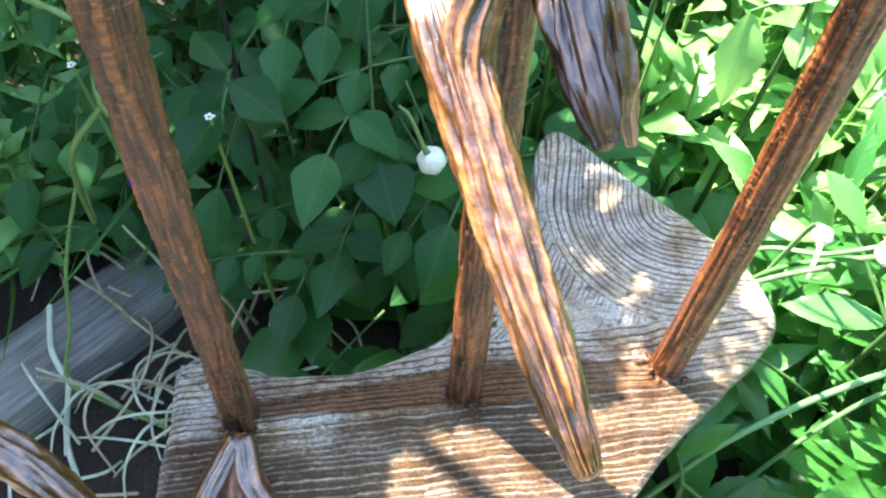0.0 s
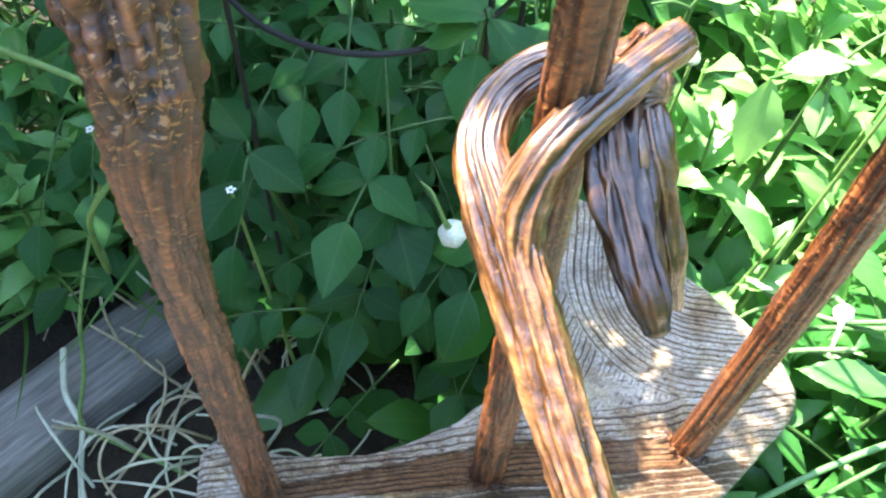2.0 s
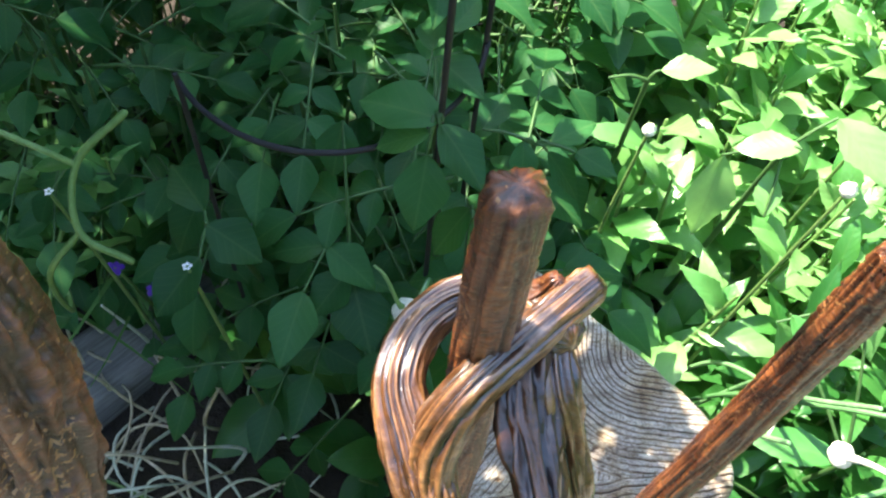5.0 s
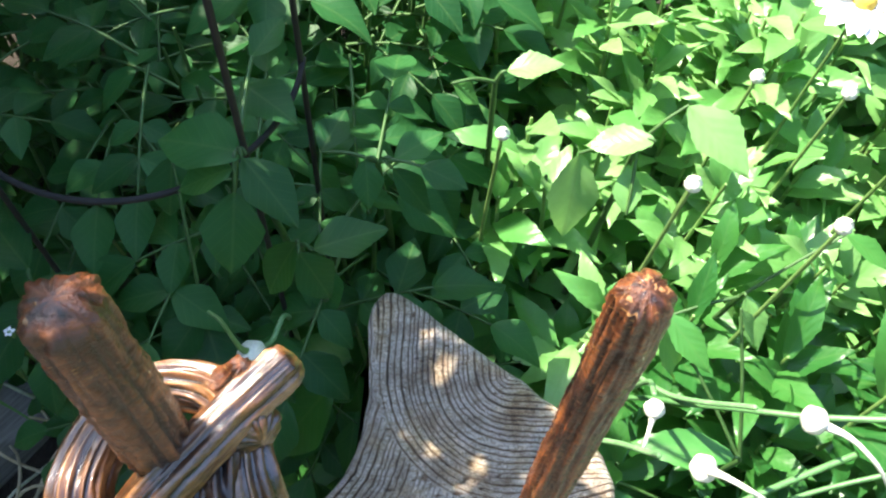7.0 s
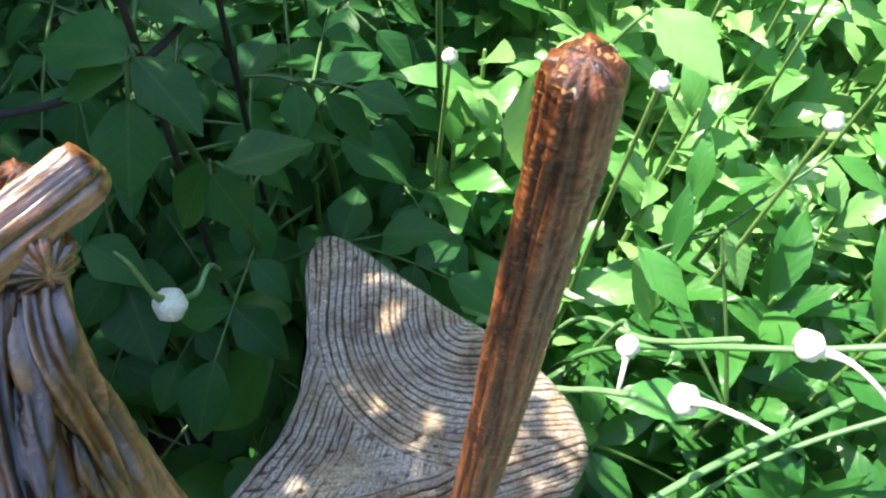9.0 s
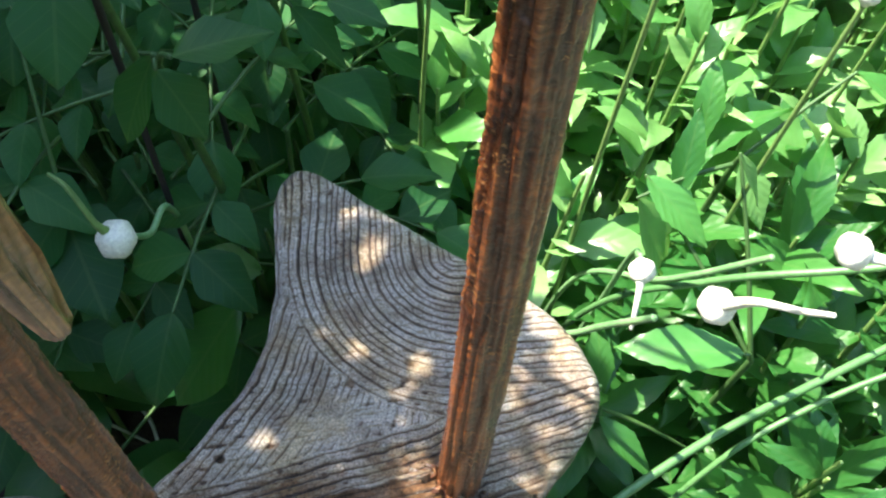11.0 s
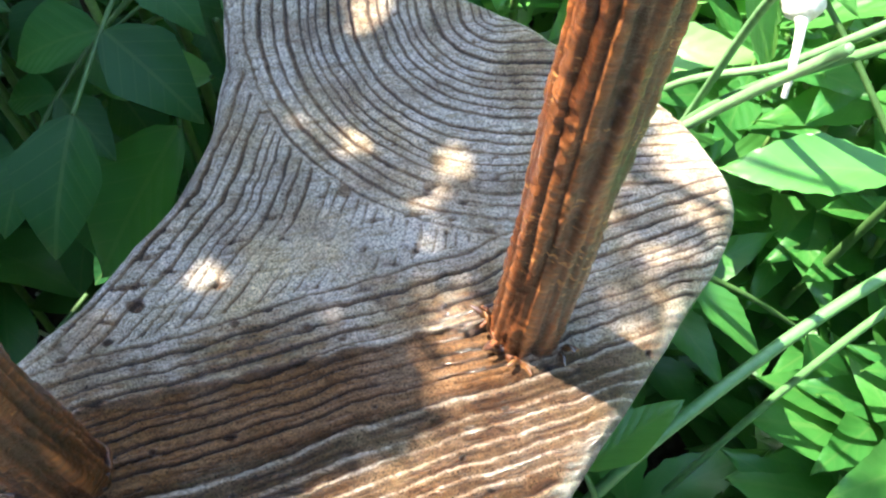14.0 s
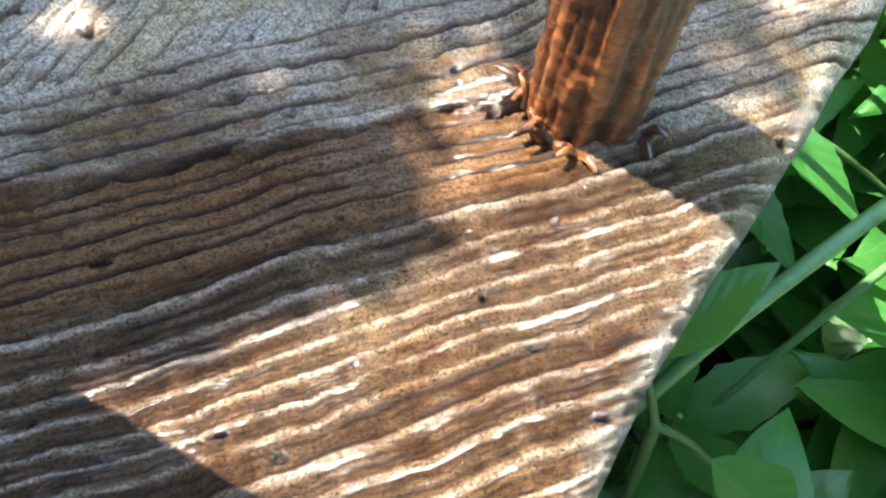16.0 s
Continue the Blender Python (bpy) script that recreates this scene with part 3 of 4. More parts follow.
    tube("arm", [(0.014, 0.176, 0.699, 0.0078), (0.014, 0.188, 0.712, 0.0084), (0.022, 0.199, 0.726, 0.0076), (0.040, 0.214, 0.735, 0.0068), (0.058, 0.230, 0.736, 0.0062)],
         VINE, vine, segs=72, steps=260, bead=150, depth=0.20, seed=41, around=2.2, along=9, knobs=0.12)
    tube("stub", [(0.040, 0.228, 0.726, 0.0056), (0.0465, 0.2295, 0.7325, 0.0050), (0.0485, 0.2300, 0.7385, 0.0034)],
         STICK, vine, "short reddish broken stub", segs=56, steps=120, bead=150, depth=0.32, seed=37, around=2.0, along=14, knobs=0.35)
    broken = tube("broken_end", [(0.042, 0.222, 0.728, 0.0070), (0.041, 0.204, 0.722, 0.0086), (0.044, 0.182, 0.713, 0.0082), (0.049, 0.164, 0.705, 0.0070), (0.051, 0.157, 0.701, 0.0040)],
                  DARK_VINE, vine, "dark glossy broken end", segs=72, steps=200, bead=110, depth=0.42, seed=47, around=1.8, along=15, knobs=0.5)
    tube("splinter", [(0.047, 0.222, 0.728, 0.0056), (0.049, 0.204, 0.722, 0.0070), (0.054, 0.192, 0.708, 0.0072), (0.058, 0.182, 0.697, 0.0064), (0.060, 0.177, 0.690, 0.0030)],
         VINE, broken, segs=64, steps=180, bead=110, depth=0.42, seed=53, around=1.8, along=15, knobs=0.5)
    tube("splinter", [(0.057, 0.192, 0.704, 0.0046), (0.062, 0.183, 0.688, 0.0044), (0.066, 0.178, 0.675, 0.0026)],
         VINE, broken, segs=40, steps=80, bead=110, depth=0.35, seed=57, around=1.9, along=18, knobs=0.3)
    # beads of glue and splinters round the feet of the sticks
    chips = random.Random(4)
    for fx, fy, fr, seed in ((0.030, 0.213, 0.0102, 5), (0.152, 0.231, 0.0104, 9), (-0.098, 0.194, 0.0112, 13)):
        ringed = []
        for k in range(13):
            a = 2 * math.pi * k / 12
            wild = noise.noise(Vector((math.cos(a) * 2 + seed, math.sin(a) * 2, 0)))
            ringed.append((fx + math.cos(a) * (fr - 0.0006 + 0.0018 * wild), fy + math.sin(a) * (fr - 0.0006 + 0.0018 * wild), BOARD_Z - 0.0022 + 0.0006 * wild, 0.0010 + 0.0016 * abs(wild)))
        tube("glue_bead", ringed, STICK, root, "glossy brown bead of glue", segs=14, steps=120, depth=0.5, seed=seed, around=1.2, along=180, knobs=0.6)
        for k in range(16):
            # torn wood fibres, thickest before the stick
            a = radians(chips.uniform(150, 330))
            far, high = chips.uniform(0.0015, 0.0065), chips.uniform(0.0008, 0.0052)
            px, py = fx + math.cos(a) * fr, fy + math.sin(a) * fr
            way = Vector((math.cos(a) + chips.uniform(-0.7, 0.7), math.sin(a) + chips.uniform(-0.7, 0.7), 0)).normalized() * far
            tube("wood_fibre", [(px, py, BOARD_Z - 0.003, 0.0011), (px + way.x * 0.5, py + way.y * 0.5, BOARD_Z - 0.001 + high * 0.6, 0.0009), (px + way.x, py + way.y, BOARD_Z - 0.002 + high, 0.0005)],
                 VINE if k % 2 else STICK, root, segs=8, steps=8, depth=0.3, seed=k + seed)
    # split root pieces at the foot of the knotted stick
    tube("root_piece", [(-0.091, 0.172, 0.418, 0.0080), (-0.085, 0.150, 0.412, 0.0090), (-0.068, 0.128, 0.408, 0.0085), (-0.05, 0.100, 0.405, 0.0060)],
         VINE, root, segs=40, steps=80, bead=120, depth=0.22, seed=61)
    tube("root_piece", [(-0.095, 0.172, 0.418, 0.0080), (-0.108, 0.145, 0.410, 0.0085), (-0.116, 0.118, 0.406, 0.0070)],
         VINE, root, segs=40, steps=80, bead=120, depth=0.22, seed=67)
    tube("root_piece", [(-0.093, 0.170, 0.414, 0.0080), (-0.093, 0.145, 0.407, 0.0110), (-0.088, 0.110, 0.403, 0.0100)],
         STICK, root, segs=40, steps=80, depth=0.2, seed=71)
    tube("side_branch", [(-0.27, 0.178, 0.432, 0.0130), (-0.225, 0.166, 0.440, 0.0125), (-0.19, 0.148, 0.432, 0.0110), (-0.15, 0.118, 0.412, 0.0100), (-0.11, 0.09, 0.402, 0.008)],
         VINE, root, "reddish driftwood branch with flaking bark", segs=48, steps=120, bead=120, depth=0.3, seed=77, knobs=0.25)
    tube("pedestal", [(0.04, 0.18, 0.001, 0.062), (0.038, 0.178, 0.12, 0.052), (0.04, 0.175, 0.26, 0.047), (0.045, 0.175, 0.362, 0.048)],
         BARK, root, "dull brown stump carrying the board", segs=40, steps=60, depth=0.12, seed=83, cut=True)
    return root


make_sculpture()

# ---- plants ----
def leaf_mesh(name, length, width, material, fold=0.25, droop=0.3, teeth=0, belly=0.42, tip=1.0, twist=0.0, rows=12, cols=4, wave=0.0):
    """A leaf from its stalk at the origin along +y, folded along its midrib and drooping to its tip."""
    v, f, uv = [], [], []
    for i in range(rows + 1):
        s = i / rows
        w = (s / belly) ** 0.62 if s < belly else max(0.0, 1 - ((s - belly) / (1 - belly)) ** (1.55 * tip)) ** 0.9
        w = min(1.0, w) * width / 2
        saw = 1 + (0.05 if i % 2 else -0.03) * (1 if teeth and 0 < i < rows else 0)
        ang = droop * s * s
        y = length * (s - 0.12 * droop * s ** 3)
        z = -length * 0.5 * ang
        for j in range(cols + 1):
            a = j / cols * 2 - 1
            x = a * w * saw if abs(a) == 1 else a * w
            zz = z + abs(x) * fold + wave * width * math.sin(s * 9 + a * 2) * abs(a)
            t = twist * s
            v.append((x * math.cos(t) - zz * math.sin(t) * 0.5, y + (0.03 * length * (1 - abs(a)) if teeth else 0), zz + x * math.sin(t)))
            uv.append((0.5 + a * 0.5 * w / (width / 2), s))
    n = cols + 1
    for i in range(rows):
        for j in range(cols):
            a = i * n + j
            f.append((a, a + 1, a + 1 + n, a + n))
    me_ob = link(name, v, f, material, uvs=uv)
    me = me_ob.data
    bpy.data.objects.remove(me_ob)
    return me


def aim(place, heading, pitch, roll=0.0, size=1.0):
    """A leaf's pose: heading in degrees from +y to -x, pitch up, roll about its length."""
    return Matrix.Translation(place) @ Euler((radians(pitch), radians(roll), radians(heading)), "XYZ").to_matrix().to_4x4() @ Matrix.Scale(size, 4)


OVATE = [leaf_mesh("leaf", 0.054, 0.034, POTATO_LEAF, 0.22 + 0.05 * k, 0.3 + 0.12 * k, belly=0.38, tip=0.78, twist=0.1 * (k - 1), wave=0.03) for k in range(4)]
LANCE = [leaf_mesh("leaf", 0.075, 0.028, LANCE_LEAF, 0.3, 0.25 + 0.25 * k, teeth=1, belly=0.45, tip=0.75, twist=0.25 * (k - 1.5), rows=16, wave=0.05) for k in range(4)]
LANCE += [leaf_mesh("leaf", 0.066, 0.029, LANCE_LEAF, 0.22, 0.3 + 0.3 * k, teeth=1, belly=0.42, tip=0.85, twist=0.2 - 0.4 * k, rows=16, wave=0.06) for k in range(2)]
# lance leaves in the darker green: dimmer light near the board goes into colour
SHADED_LANCE = [leaf_mesh("leaf", 0.078, 0.027, BROAD_LEAF, 0.28, 0.25 + 0.3 * k, teeth=1, belly=0.45, tip=0.75, twist=0.25 * (k - 1), rows=16, wave=0.06) for k in range(3)]
STRAP = [leaf_mesh("blade", 0.36, 0.016, LANCE_LEAF, 0.45, 0.5 + 0.5 * k, belly=0.2, tip=0.7, twist=0.5 * (k - 1), rows=18, cols=2) for k in range(3)]
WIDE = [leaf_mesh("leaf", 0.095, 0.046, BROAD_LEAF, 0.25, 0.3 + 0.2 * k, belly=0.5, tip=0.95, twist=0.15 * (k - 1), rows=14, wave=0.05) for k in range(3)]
BLADE = [leaf_mesh("blade", 0.30, 0.009, GRASS, 0.5, 0.5 + 0.5 * k, belly=0.15, tip=0.7, twist=0.8 * (k - 1), rows=16, cols=2) for k in range(3)]
rng = random.Random(5)


def clear(p):
    """Whether a leaf may stand there: off the board, and not above it or before the camera's way."""
    x, y, z = p
    back = 0.27 if x < -0.02 else 0.27 + (x + 0.02) * 1.5
    back = min(back, 0.45)
    if x > 0.11:
        back = min(back, 0.47 - (x - 0.11) * 1.1)
    if z > 0.30 and y < back + 0.02 and x < 0.255:
        return False
    if x > 0.12 and z > 0.24 + max(0, (x - 0.2)) * 0.5 and y < 0.24:
        return False
    return not (z < 0.42 and (x - 0.04) ** 2 + (y - 0.21) ** 2 < 0.02)


def compound(parent, base, heading, pitch, pairs, size, meshes):
    """A pinnate leaf: a stalk, pairs of leaflets and an end leaflet."""
    h = radians(heading)
    d = Vector((-math.sin(h), math.cos(h), 0))
    pts = []
    length = size * (0.05 + 0.045 * pairs)
    for i in range(5):
        s = i / 4
        pts.append(Vector(base) + d * length * s * math.cos(radians(pitch)) + Vector((0, 0, length * (s * math.sin(radians(pitch)) - 0.25 * s * s))))
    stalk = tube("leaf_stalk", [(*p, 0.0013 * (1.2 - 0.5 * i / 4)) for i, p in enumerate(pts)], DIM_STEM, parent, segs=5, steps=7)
    drop = pitch - 30
    share("leaflet", rng.choice(meshes), aim(pts[-1], heading + rng.uniform(-8, 8), drop + rng.uniform(-6, 6), rng.uniform(-10, 10), size * rng.uniform(1.05, 1.25)), parent)
    for k in range(pairs):
        at = pts[3].lerp(pts[1], k / max(1, pairs)) if pairs > 1 else pts[2]
        for s in (-1, 1):
            share("leaflet", rng.choice(meshes), aim(at, heading + s * rng.uniform(55, 75), drop * 0.6 + rng.uniform(-8, 8), s * rng.uniform(0, 15), size * rng.uniform(0.8, 1.05) * (1 - 0.12 * k)), parent)
    return stalk


def bushy_plant(x, y, height, leaves, spread, lean=(0, 0)):
    root = empty("potato_plant", (x, y, 0), "leafy green plant with dark ovate leaflets in shade", "plant", "leafy plants behind the board")
    top = Vector((lean[0], lean[1], height))
    for k in range(3):
        off = Vector((rng.uniform(-1, 1), rng.uniform(-1, 1), 0)) * spread * 0.5
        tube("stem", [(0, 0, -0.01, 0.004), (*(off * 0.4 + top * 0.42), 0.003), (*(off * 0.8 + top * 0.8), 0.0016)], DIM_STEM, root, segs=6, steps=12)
    made = 0
    for _ in range(leaves * 4):
        s = rng.uniform(0.25, 1.0)
        a, r = rng.uniform(0, 360), spread * rng.uniform(0.1, 1.0) * (1.15 - 0.45 * s)
        b = Vector((-math.sin(radians(a)) * r, math.cos(radians(a)) * r, 0)) + top * s
        wpos = b + Vector((x, y, 0))
        if not clear(wpos) or not clear(wpos + Vector((-math.sin(radians(a)), math.cos(radians(a)), 0)) * 0.09):
            continue
        compound(root, b, a + rng.uniform(-30, 30), rng.uniform(-5, 35), rng.choice((1, 2, 2)), rng.uniform(0.62, 0.98), OVATE)
        made += 1
        if made >= leaves:
            break
    return root


def lance_plant(x, y, height, count, meshes, label, name="lance_leaved_plant", lean=(0, 0), span=0.05, size=1.0):
    root = empty(name, (x, y, 0), label, "plant", "lance-leaved plants beside the board")
    stems = []
    for k in range(max(1, count // 14)):
        o = Vector((rng.uniform(-span, span), rng.uniform(-span, span), 0))
        t = o * 1.6 + Vector((lean[0], lean[1], height * rng.uniform(0.75, 1.05)))
        stems.append((o, t))
        tube("stem", [(*(o + Vector((0, 0, -0.01))), 0.003), (*(o.lerp(t, 0.5) + Vector((0.006, 0, 0))), 0.0026), (*t, 0.0014)], STEM, root, segs=6, steps=12)
    turn = 0.0
    for k in range(count):
        o, t = stems[k % len(stems)]
        s = 0.2 + 0.8 * ((k // len(stems)) + 0.5) / max(1, count // len(stems))
        s = min(1.0, s)
        turn += 137.5
        p = o.lerp(t, s)
        w = p + Vector((x, y, 0))
        h = turn + rng.uniform(-20, 20)
        tipw = w + Vector((-math.sin(radians(h)), math.cos(radians(h)), 0.2)) * 0.08
        if not clear(w) or not clear(tipw):
            continue
        share("leaf", rng.choice(meshes), aim(p, h, 62 * s - 8 + rng.uniform(-14, 14), rng.uniform(-20, 20), size * rng.uniform(0.75, 1.2) * (1.15 - 0.35 * s)), root)
    return root


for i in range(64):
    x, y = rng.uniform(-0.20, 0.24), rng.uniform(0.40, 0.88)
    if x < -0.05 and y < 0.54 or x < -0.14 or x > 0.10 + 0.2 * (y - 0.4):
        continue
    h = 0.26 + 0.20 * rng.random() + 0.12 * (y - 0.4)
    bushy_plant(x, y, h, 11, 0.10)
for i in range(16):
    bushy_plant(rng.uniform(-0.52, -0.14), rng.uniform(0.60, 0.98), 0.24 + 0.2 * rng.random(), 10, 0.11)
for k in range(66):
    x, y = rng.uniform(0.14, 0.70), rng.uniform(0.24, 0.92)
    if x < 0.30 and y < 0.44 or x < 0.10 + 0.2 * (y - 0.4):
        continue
    # nearer plants take the darker leaves, to render dimmer than the far ones
    lance_plant(x, y, 0.24 + 0.14 * rng.random() + 0.10 * y, 48, LANCE if y > 0.47 else SHADED_LANCE, "sunlit green plant with narrow toothed leaves")
for k in range(18):
    x, y = rng.uniform(0.20, 0.50), rng.uniform(0.10, 0.44)
    lance_plant(x, y, 0.14 + 0.08 * rng.random(), 14, WIDE if k % 3 else SHADED_LANCE, "low green plant with broad toothed leaves", "broad_leaved_plant", size=1.1)
for k in range(10):
    x, y = rng.uniform(-0.08, 0.12), rng.uniform(0.34, 0.46)
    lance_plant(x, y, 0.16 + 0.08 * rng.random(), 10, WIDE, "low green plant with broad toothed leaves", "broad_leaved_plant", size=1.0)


def span_leaf(name, a, b, width, material, parent, roll=0.0, teeth=0, droop=0.25):
    """A leaf from its stalk a to its tip b."""
    a, b = Vector(a), Vector(b)
    d = b - a
    me = leaf_mesh(name, d.length, width, material, 0.2, droop, teeth, 0.42, 0.9, 0.1, 16 if teeth else 14, 6, 0.035)
    m = aim(a, math.degrees(math.atan2(-d.x, d.y)), math.degrees(math.asin(d.z / d.length)) + 14 * droop, roll)
    return share(name, me, parent.matrix_world.inverted() @ m, parent)


def hero_plant(name, foot, hub, rows, width, material, label, group, teeth=0):
    """A plant whose large leaves stand where they are told: rows of stalk and tip."""
    root = empty(name, foot, label, "plant", group)
    root.matrix_world = Matrix.Translation(foot)
    h = Vector(hub) - Vector(foot)
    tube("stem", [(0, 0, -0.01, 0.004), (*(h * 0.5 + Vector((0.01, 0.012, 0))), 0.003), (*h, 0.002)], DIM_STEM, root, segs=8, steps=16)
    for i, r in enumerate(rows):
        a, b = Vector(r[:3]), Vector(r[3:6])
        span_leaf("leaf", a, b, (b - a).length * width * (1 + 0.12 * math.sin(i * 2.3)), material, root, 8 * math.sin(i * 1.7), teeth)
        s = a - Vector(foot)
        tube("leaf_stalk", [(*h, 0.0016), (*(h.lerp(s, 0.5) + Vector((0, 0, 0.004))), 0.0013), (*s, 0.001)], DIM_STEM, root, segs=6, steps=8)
    return root


BEHIND, BESIDE = "leafy plants behind the board", "lance-leaved plants beside the board"
DARK = "leafy green plant with dark ovate leaflets in shade"
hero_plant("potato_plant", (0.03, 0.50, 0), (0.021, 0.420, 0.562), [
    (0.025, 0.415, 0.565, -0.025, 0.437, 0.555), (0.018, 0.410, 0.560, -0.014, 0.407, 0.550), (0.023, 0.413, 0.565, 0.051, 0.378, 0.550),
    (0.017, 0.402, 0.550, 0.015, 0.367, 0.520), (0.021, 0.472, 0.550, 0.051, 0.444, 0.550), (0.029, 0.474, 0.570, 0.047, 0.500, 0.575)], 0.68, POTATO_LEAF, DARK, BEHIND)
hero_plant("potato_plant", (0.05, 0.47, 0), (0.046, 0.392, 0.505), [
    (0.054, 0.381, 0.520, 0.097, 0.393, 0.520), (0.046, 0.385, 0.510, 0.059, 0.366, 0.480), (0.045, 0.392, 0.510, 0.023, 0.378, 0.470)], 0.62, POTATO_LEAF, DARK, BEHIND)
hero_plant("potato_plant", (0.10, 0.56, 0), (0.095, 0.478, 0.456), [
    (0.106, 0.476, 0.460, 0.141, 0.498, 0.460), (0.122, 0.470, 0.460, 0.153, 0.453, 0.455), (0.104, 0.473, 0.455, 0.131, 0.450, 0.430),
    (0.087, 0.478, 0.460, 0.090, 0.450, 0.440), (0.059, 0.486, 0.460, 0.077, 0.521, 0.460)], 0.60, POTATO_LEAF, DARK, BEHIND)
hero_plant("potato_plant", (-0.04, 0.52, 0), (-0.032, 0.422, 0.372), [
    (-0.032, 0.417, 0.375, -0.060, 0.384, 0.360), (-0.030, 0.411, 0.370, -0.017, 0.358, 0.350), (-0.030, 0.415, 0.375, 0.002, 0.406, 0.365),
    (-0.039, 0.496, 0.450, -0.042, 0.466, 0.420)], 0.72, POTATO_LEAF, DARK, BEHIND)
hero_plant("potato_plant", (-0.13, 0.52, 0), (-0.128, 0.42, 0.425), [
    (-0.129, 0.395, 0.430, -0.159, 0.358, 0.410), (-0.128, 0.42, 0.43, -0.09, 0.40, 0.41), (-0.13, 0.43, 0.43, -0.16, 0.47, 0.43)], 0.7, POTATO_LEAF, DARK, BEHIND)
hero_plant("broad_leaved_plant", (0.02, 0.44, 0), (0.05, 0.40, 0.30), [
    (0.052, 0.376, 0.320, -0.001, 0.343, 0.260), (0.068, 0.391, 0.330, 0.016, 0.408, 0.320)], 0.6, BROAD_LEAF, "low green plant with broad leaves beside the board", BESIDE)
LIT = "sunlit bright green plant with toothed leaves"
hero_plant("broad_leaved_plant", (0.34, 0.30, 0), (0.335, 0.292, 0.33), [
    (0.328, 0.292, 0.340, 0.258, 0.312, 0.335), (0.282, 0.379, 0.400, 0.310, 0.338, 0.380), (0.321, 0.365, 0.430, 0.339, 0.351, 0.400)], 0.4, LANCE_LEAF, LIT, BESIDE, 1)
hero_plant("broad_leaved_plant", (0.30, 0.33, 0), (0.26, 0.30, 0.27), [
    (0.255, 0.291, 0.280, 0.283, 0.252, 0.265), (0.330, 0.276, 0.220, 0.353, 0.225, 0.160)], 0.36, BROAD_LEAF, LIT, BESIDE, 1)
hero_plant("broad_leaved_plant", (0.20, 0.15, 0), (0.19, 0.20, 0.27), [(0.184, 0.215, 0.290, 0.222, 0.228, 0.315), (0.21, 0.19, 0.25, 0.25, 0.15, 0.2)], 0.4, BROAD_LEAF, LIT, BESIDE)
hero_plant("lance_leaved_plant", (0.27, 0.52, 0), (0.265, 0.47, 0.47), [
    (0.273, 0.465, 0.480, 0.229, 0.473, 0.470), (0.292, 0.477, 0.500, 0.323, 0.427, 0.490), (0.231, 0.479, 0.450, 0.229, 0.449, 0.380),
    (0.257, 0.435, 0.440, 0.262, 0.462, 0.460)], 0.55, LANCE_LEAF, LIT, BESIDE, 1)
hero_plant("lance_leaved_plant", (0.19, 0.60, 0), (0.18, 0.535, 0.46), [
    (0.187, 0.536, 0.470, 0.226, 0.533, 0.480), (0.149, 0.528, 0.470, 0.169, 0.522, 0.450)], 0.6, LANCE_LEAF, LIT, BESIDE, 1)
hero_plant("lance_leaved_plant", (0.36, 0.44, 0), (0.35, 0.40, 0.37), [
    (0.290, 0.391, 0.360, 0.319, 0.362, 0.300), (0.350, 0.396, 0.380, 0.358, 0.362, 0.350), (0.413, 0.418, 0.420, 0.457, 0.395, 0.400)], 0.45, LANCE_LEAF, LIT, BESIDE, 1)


def grass_tuft(x, y, n, size):
    root = empty("grass_tuft", (x, y, 0), "tuft of long thin green grass blades", "grass", "grass tufts")
    for k in range(n):
        a = rng.uniform(0, 360)
        share("blade", rng.choice(BLADE), aim((rng.uniform(-0.02, 0.02), rng.uniform(-0.02, 0.02), -0.005), a, rng.uniform(50, 88), rng.uniform(-40, 40), size * rng.uniform(0.6, 1.1)), root)


for k in range(14):
    lance_plant(rng.uniform(-0.62, -0.27), rng.uniform(0.50, 0.72), 0.2 + 0.16 * rng.random(), 20, LANCE, "pale green leafy plant behind the plank", size=0.85)
for k in range(22):
    grass_tuft(rng.uniform(-0.80, -0.26), rng.uniform(0.44, 0.95), 14, rng.uniform(0.8, 1.2))
for k in range(4):
    grass_tuft(rng.uniform(0.4, 0.9), rng.uniform(0.6, 1.1), 12, rng.uniform(0.8, 1.3))

for x, y in ((0.47, 0.66), (0.58, 0.58), (0.40, 0.78), (0.62, 0.74)):
    root = empty("strap_leaved_plant", (x, y, 0), "clump of long arching strap leaves in the sun", "plant", "strap-leaved clumps")
    for k in range(11):
        share("blade", rng.choice(STRAP), aim((rng.uniform(-0.02, 0.02), rng.uniform(-0.02, 0.02), -0.005), rng.uniform(0, 360), rng.uniform(52, 80), rng.uniform(-30, 30), rng.uniform(0.9, 1.4)), root)

# ---- an unseen tree, added to lay shade on the bed ----
def edge_of_shade(p):
    """How far a place over the bed lies beyond the rim of the crown's shade."""
    return p.x - float(np.interp(p.y, (0.185, 0.20, 0.24, 0.29, 0.40, 0.52, 0.62, 0.75, 1.5), (-0.15, 0.140, 0.150, 0.215, 0.200, 0.13, 0.08, 0.0, -0.1)))


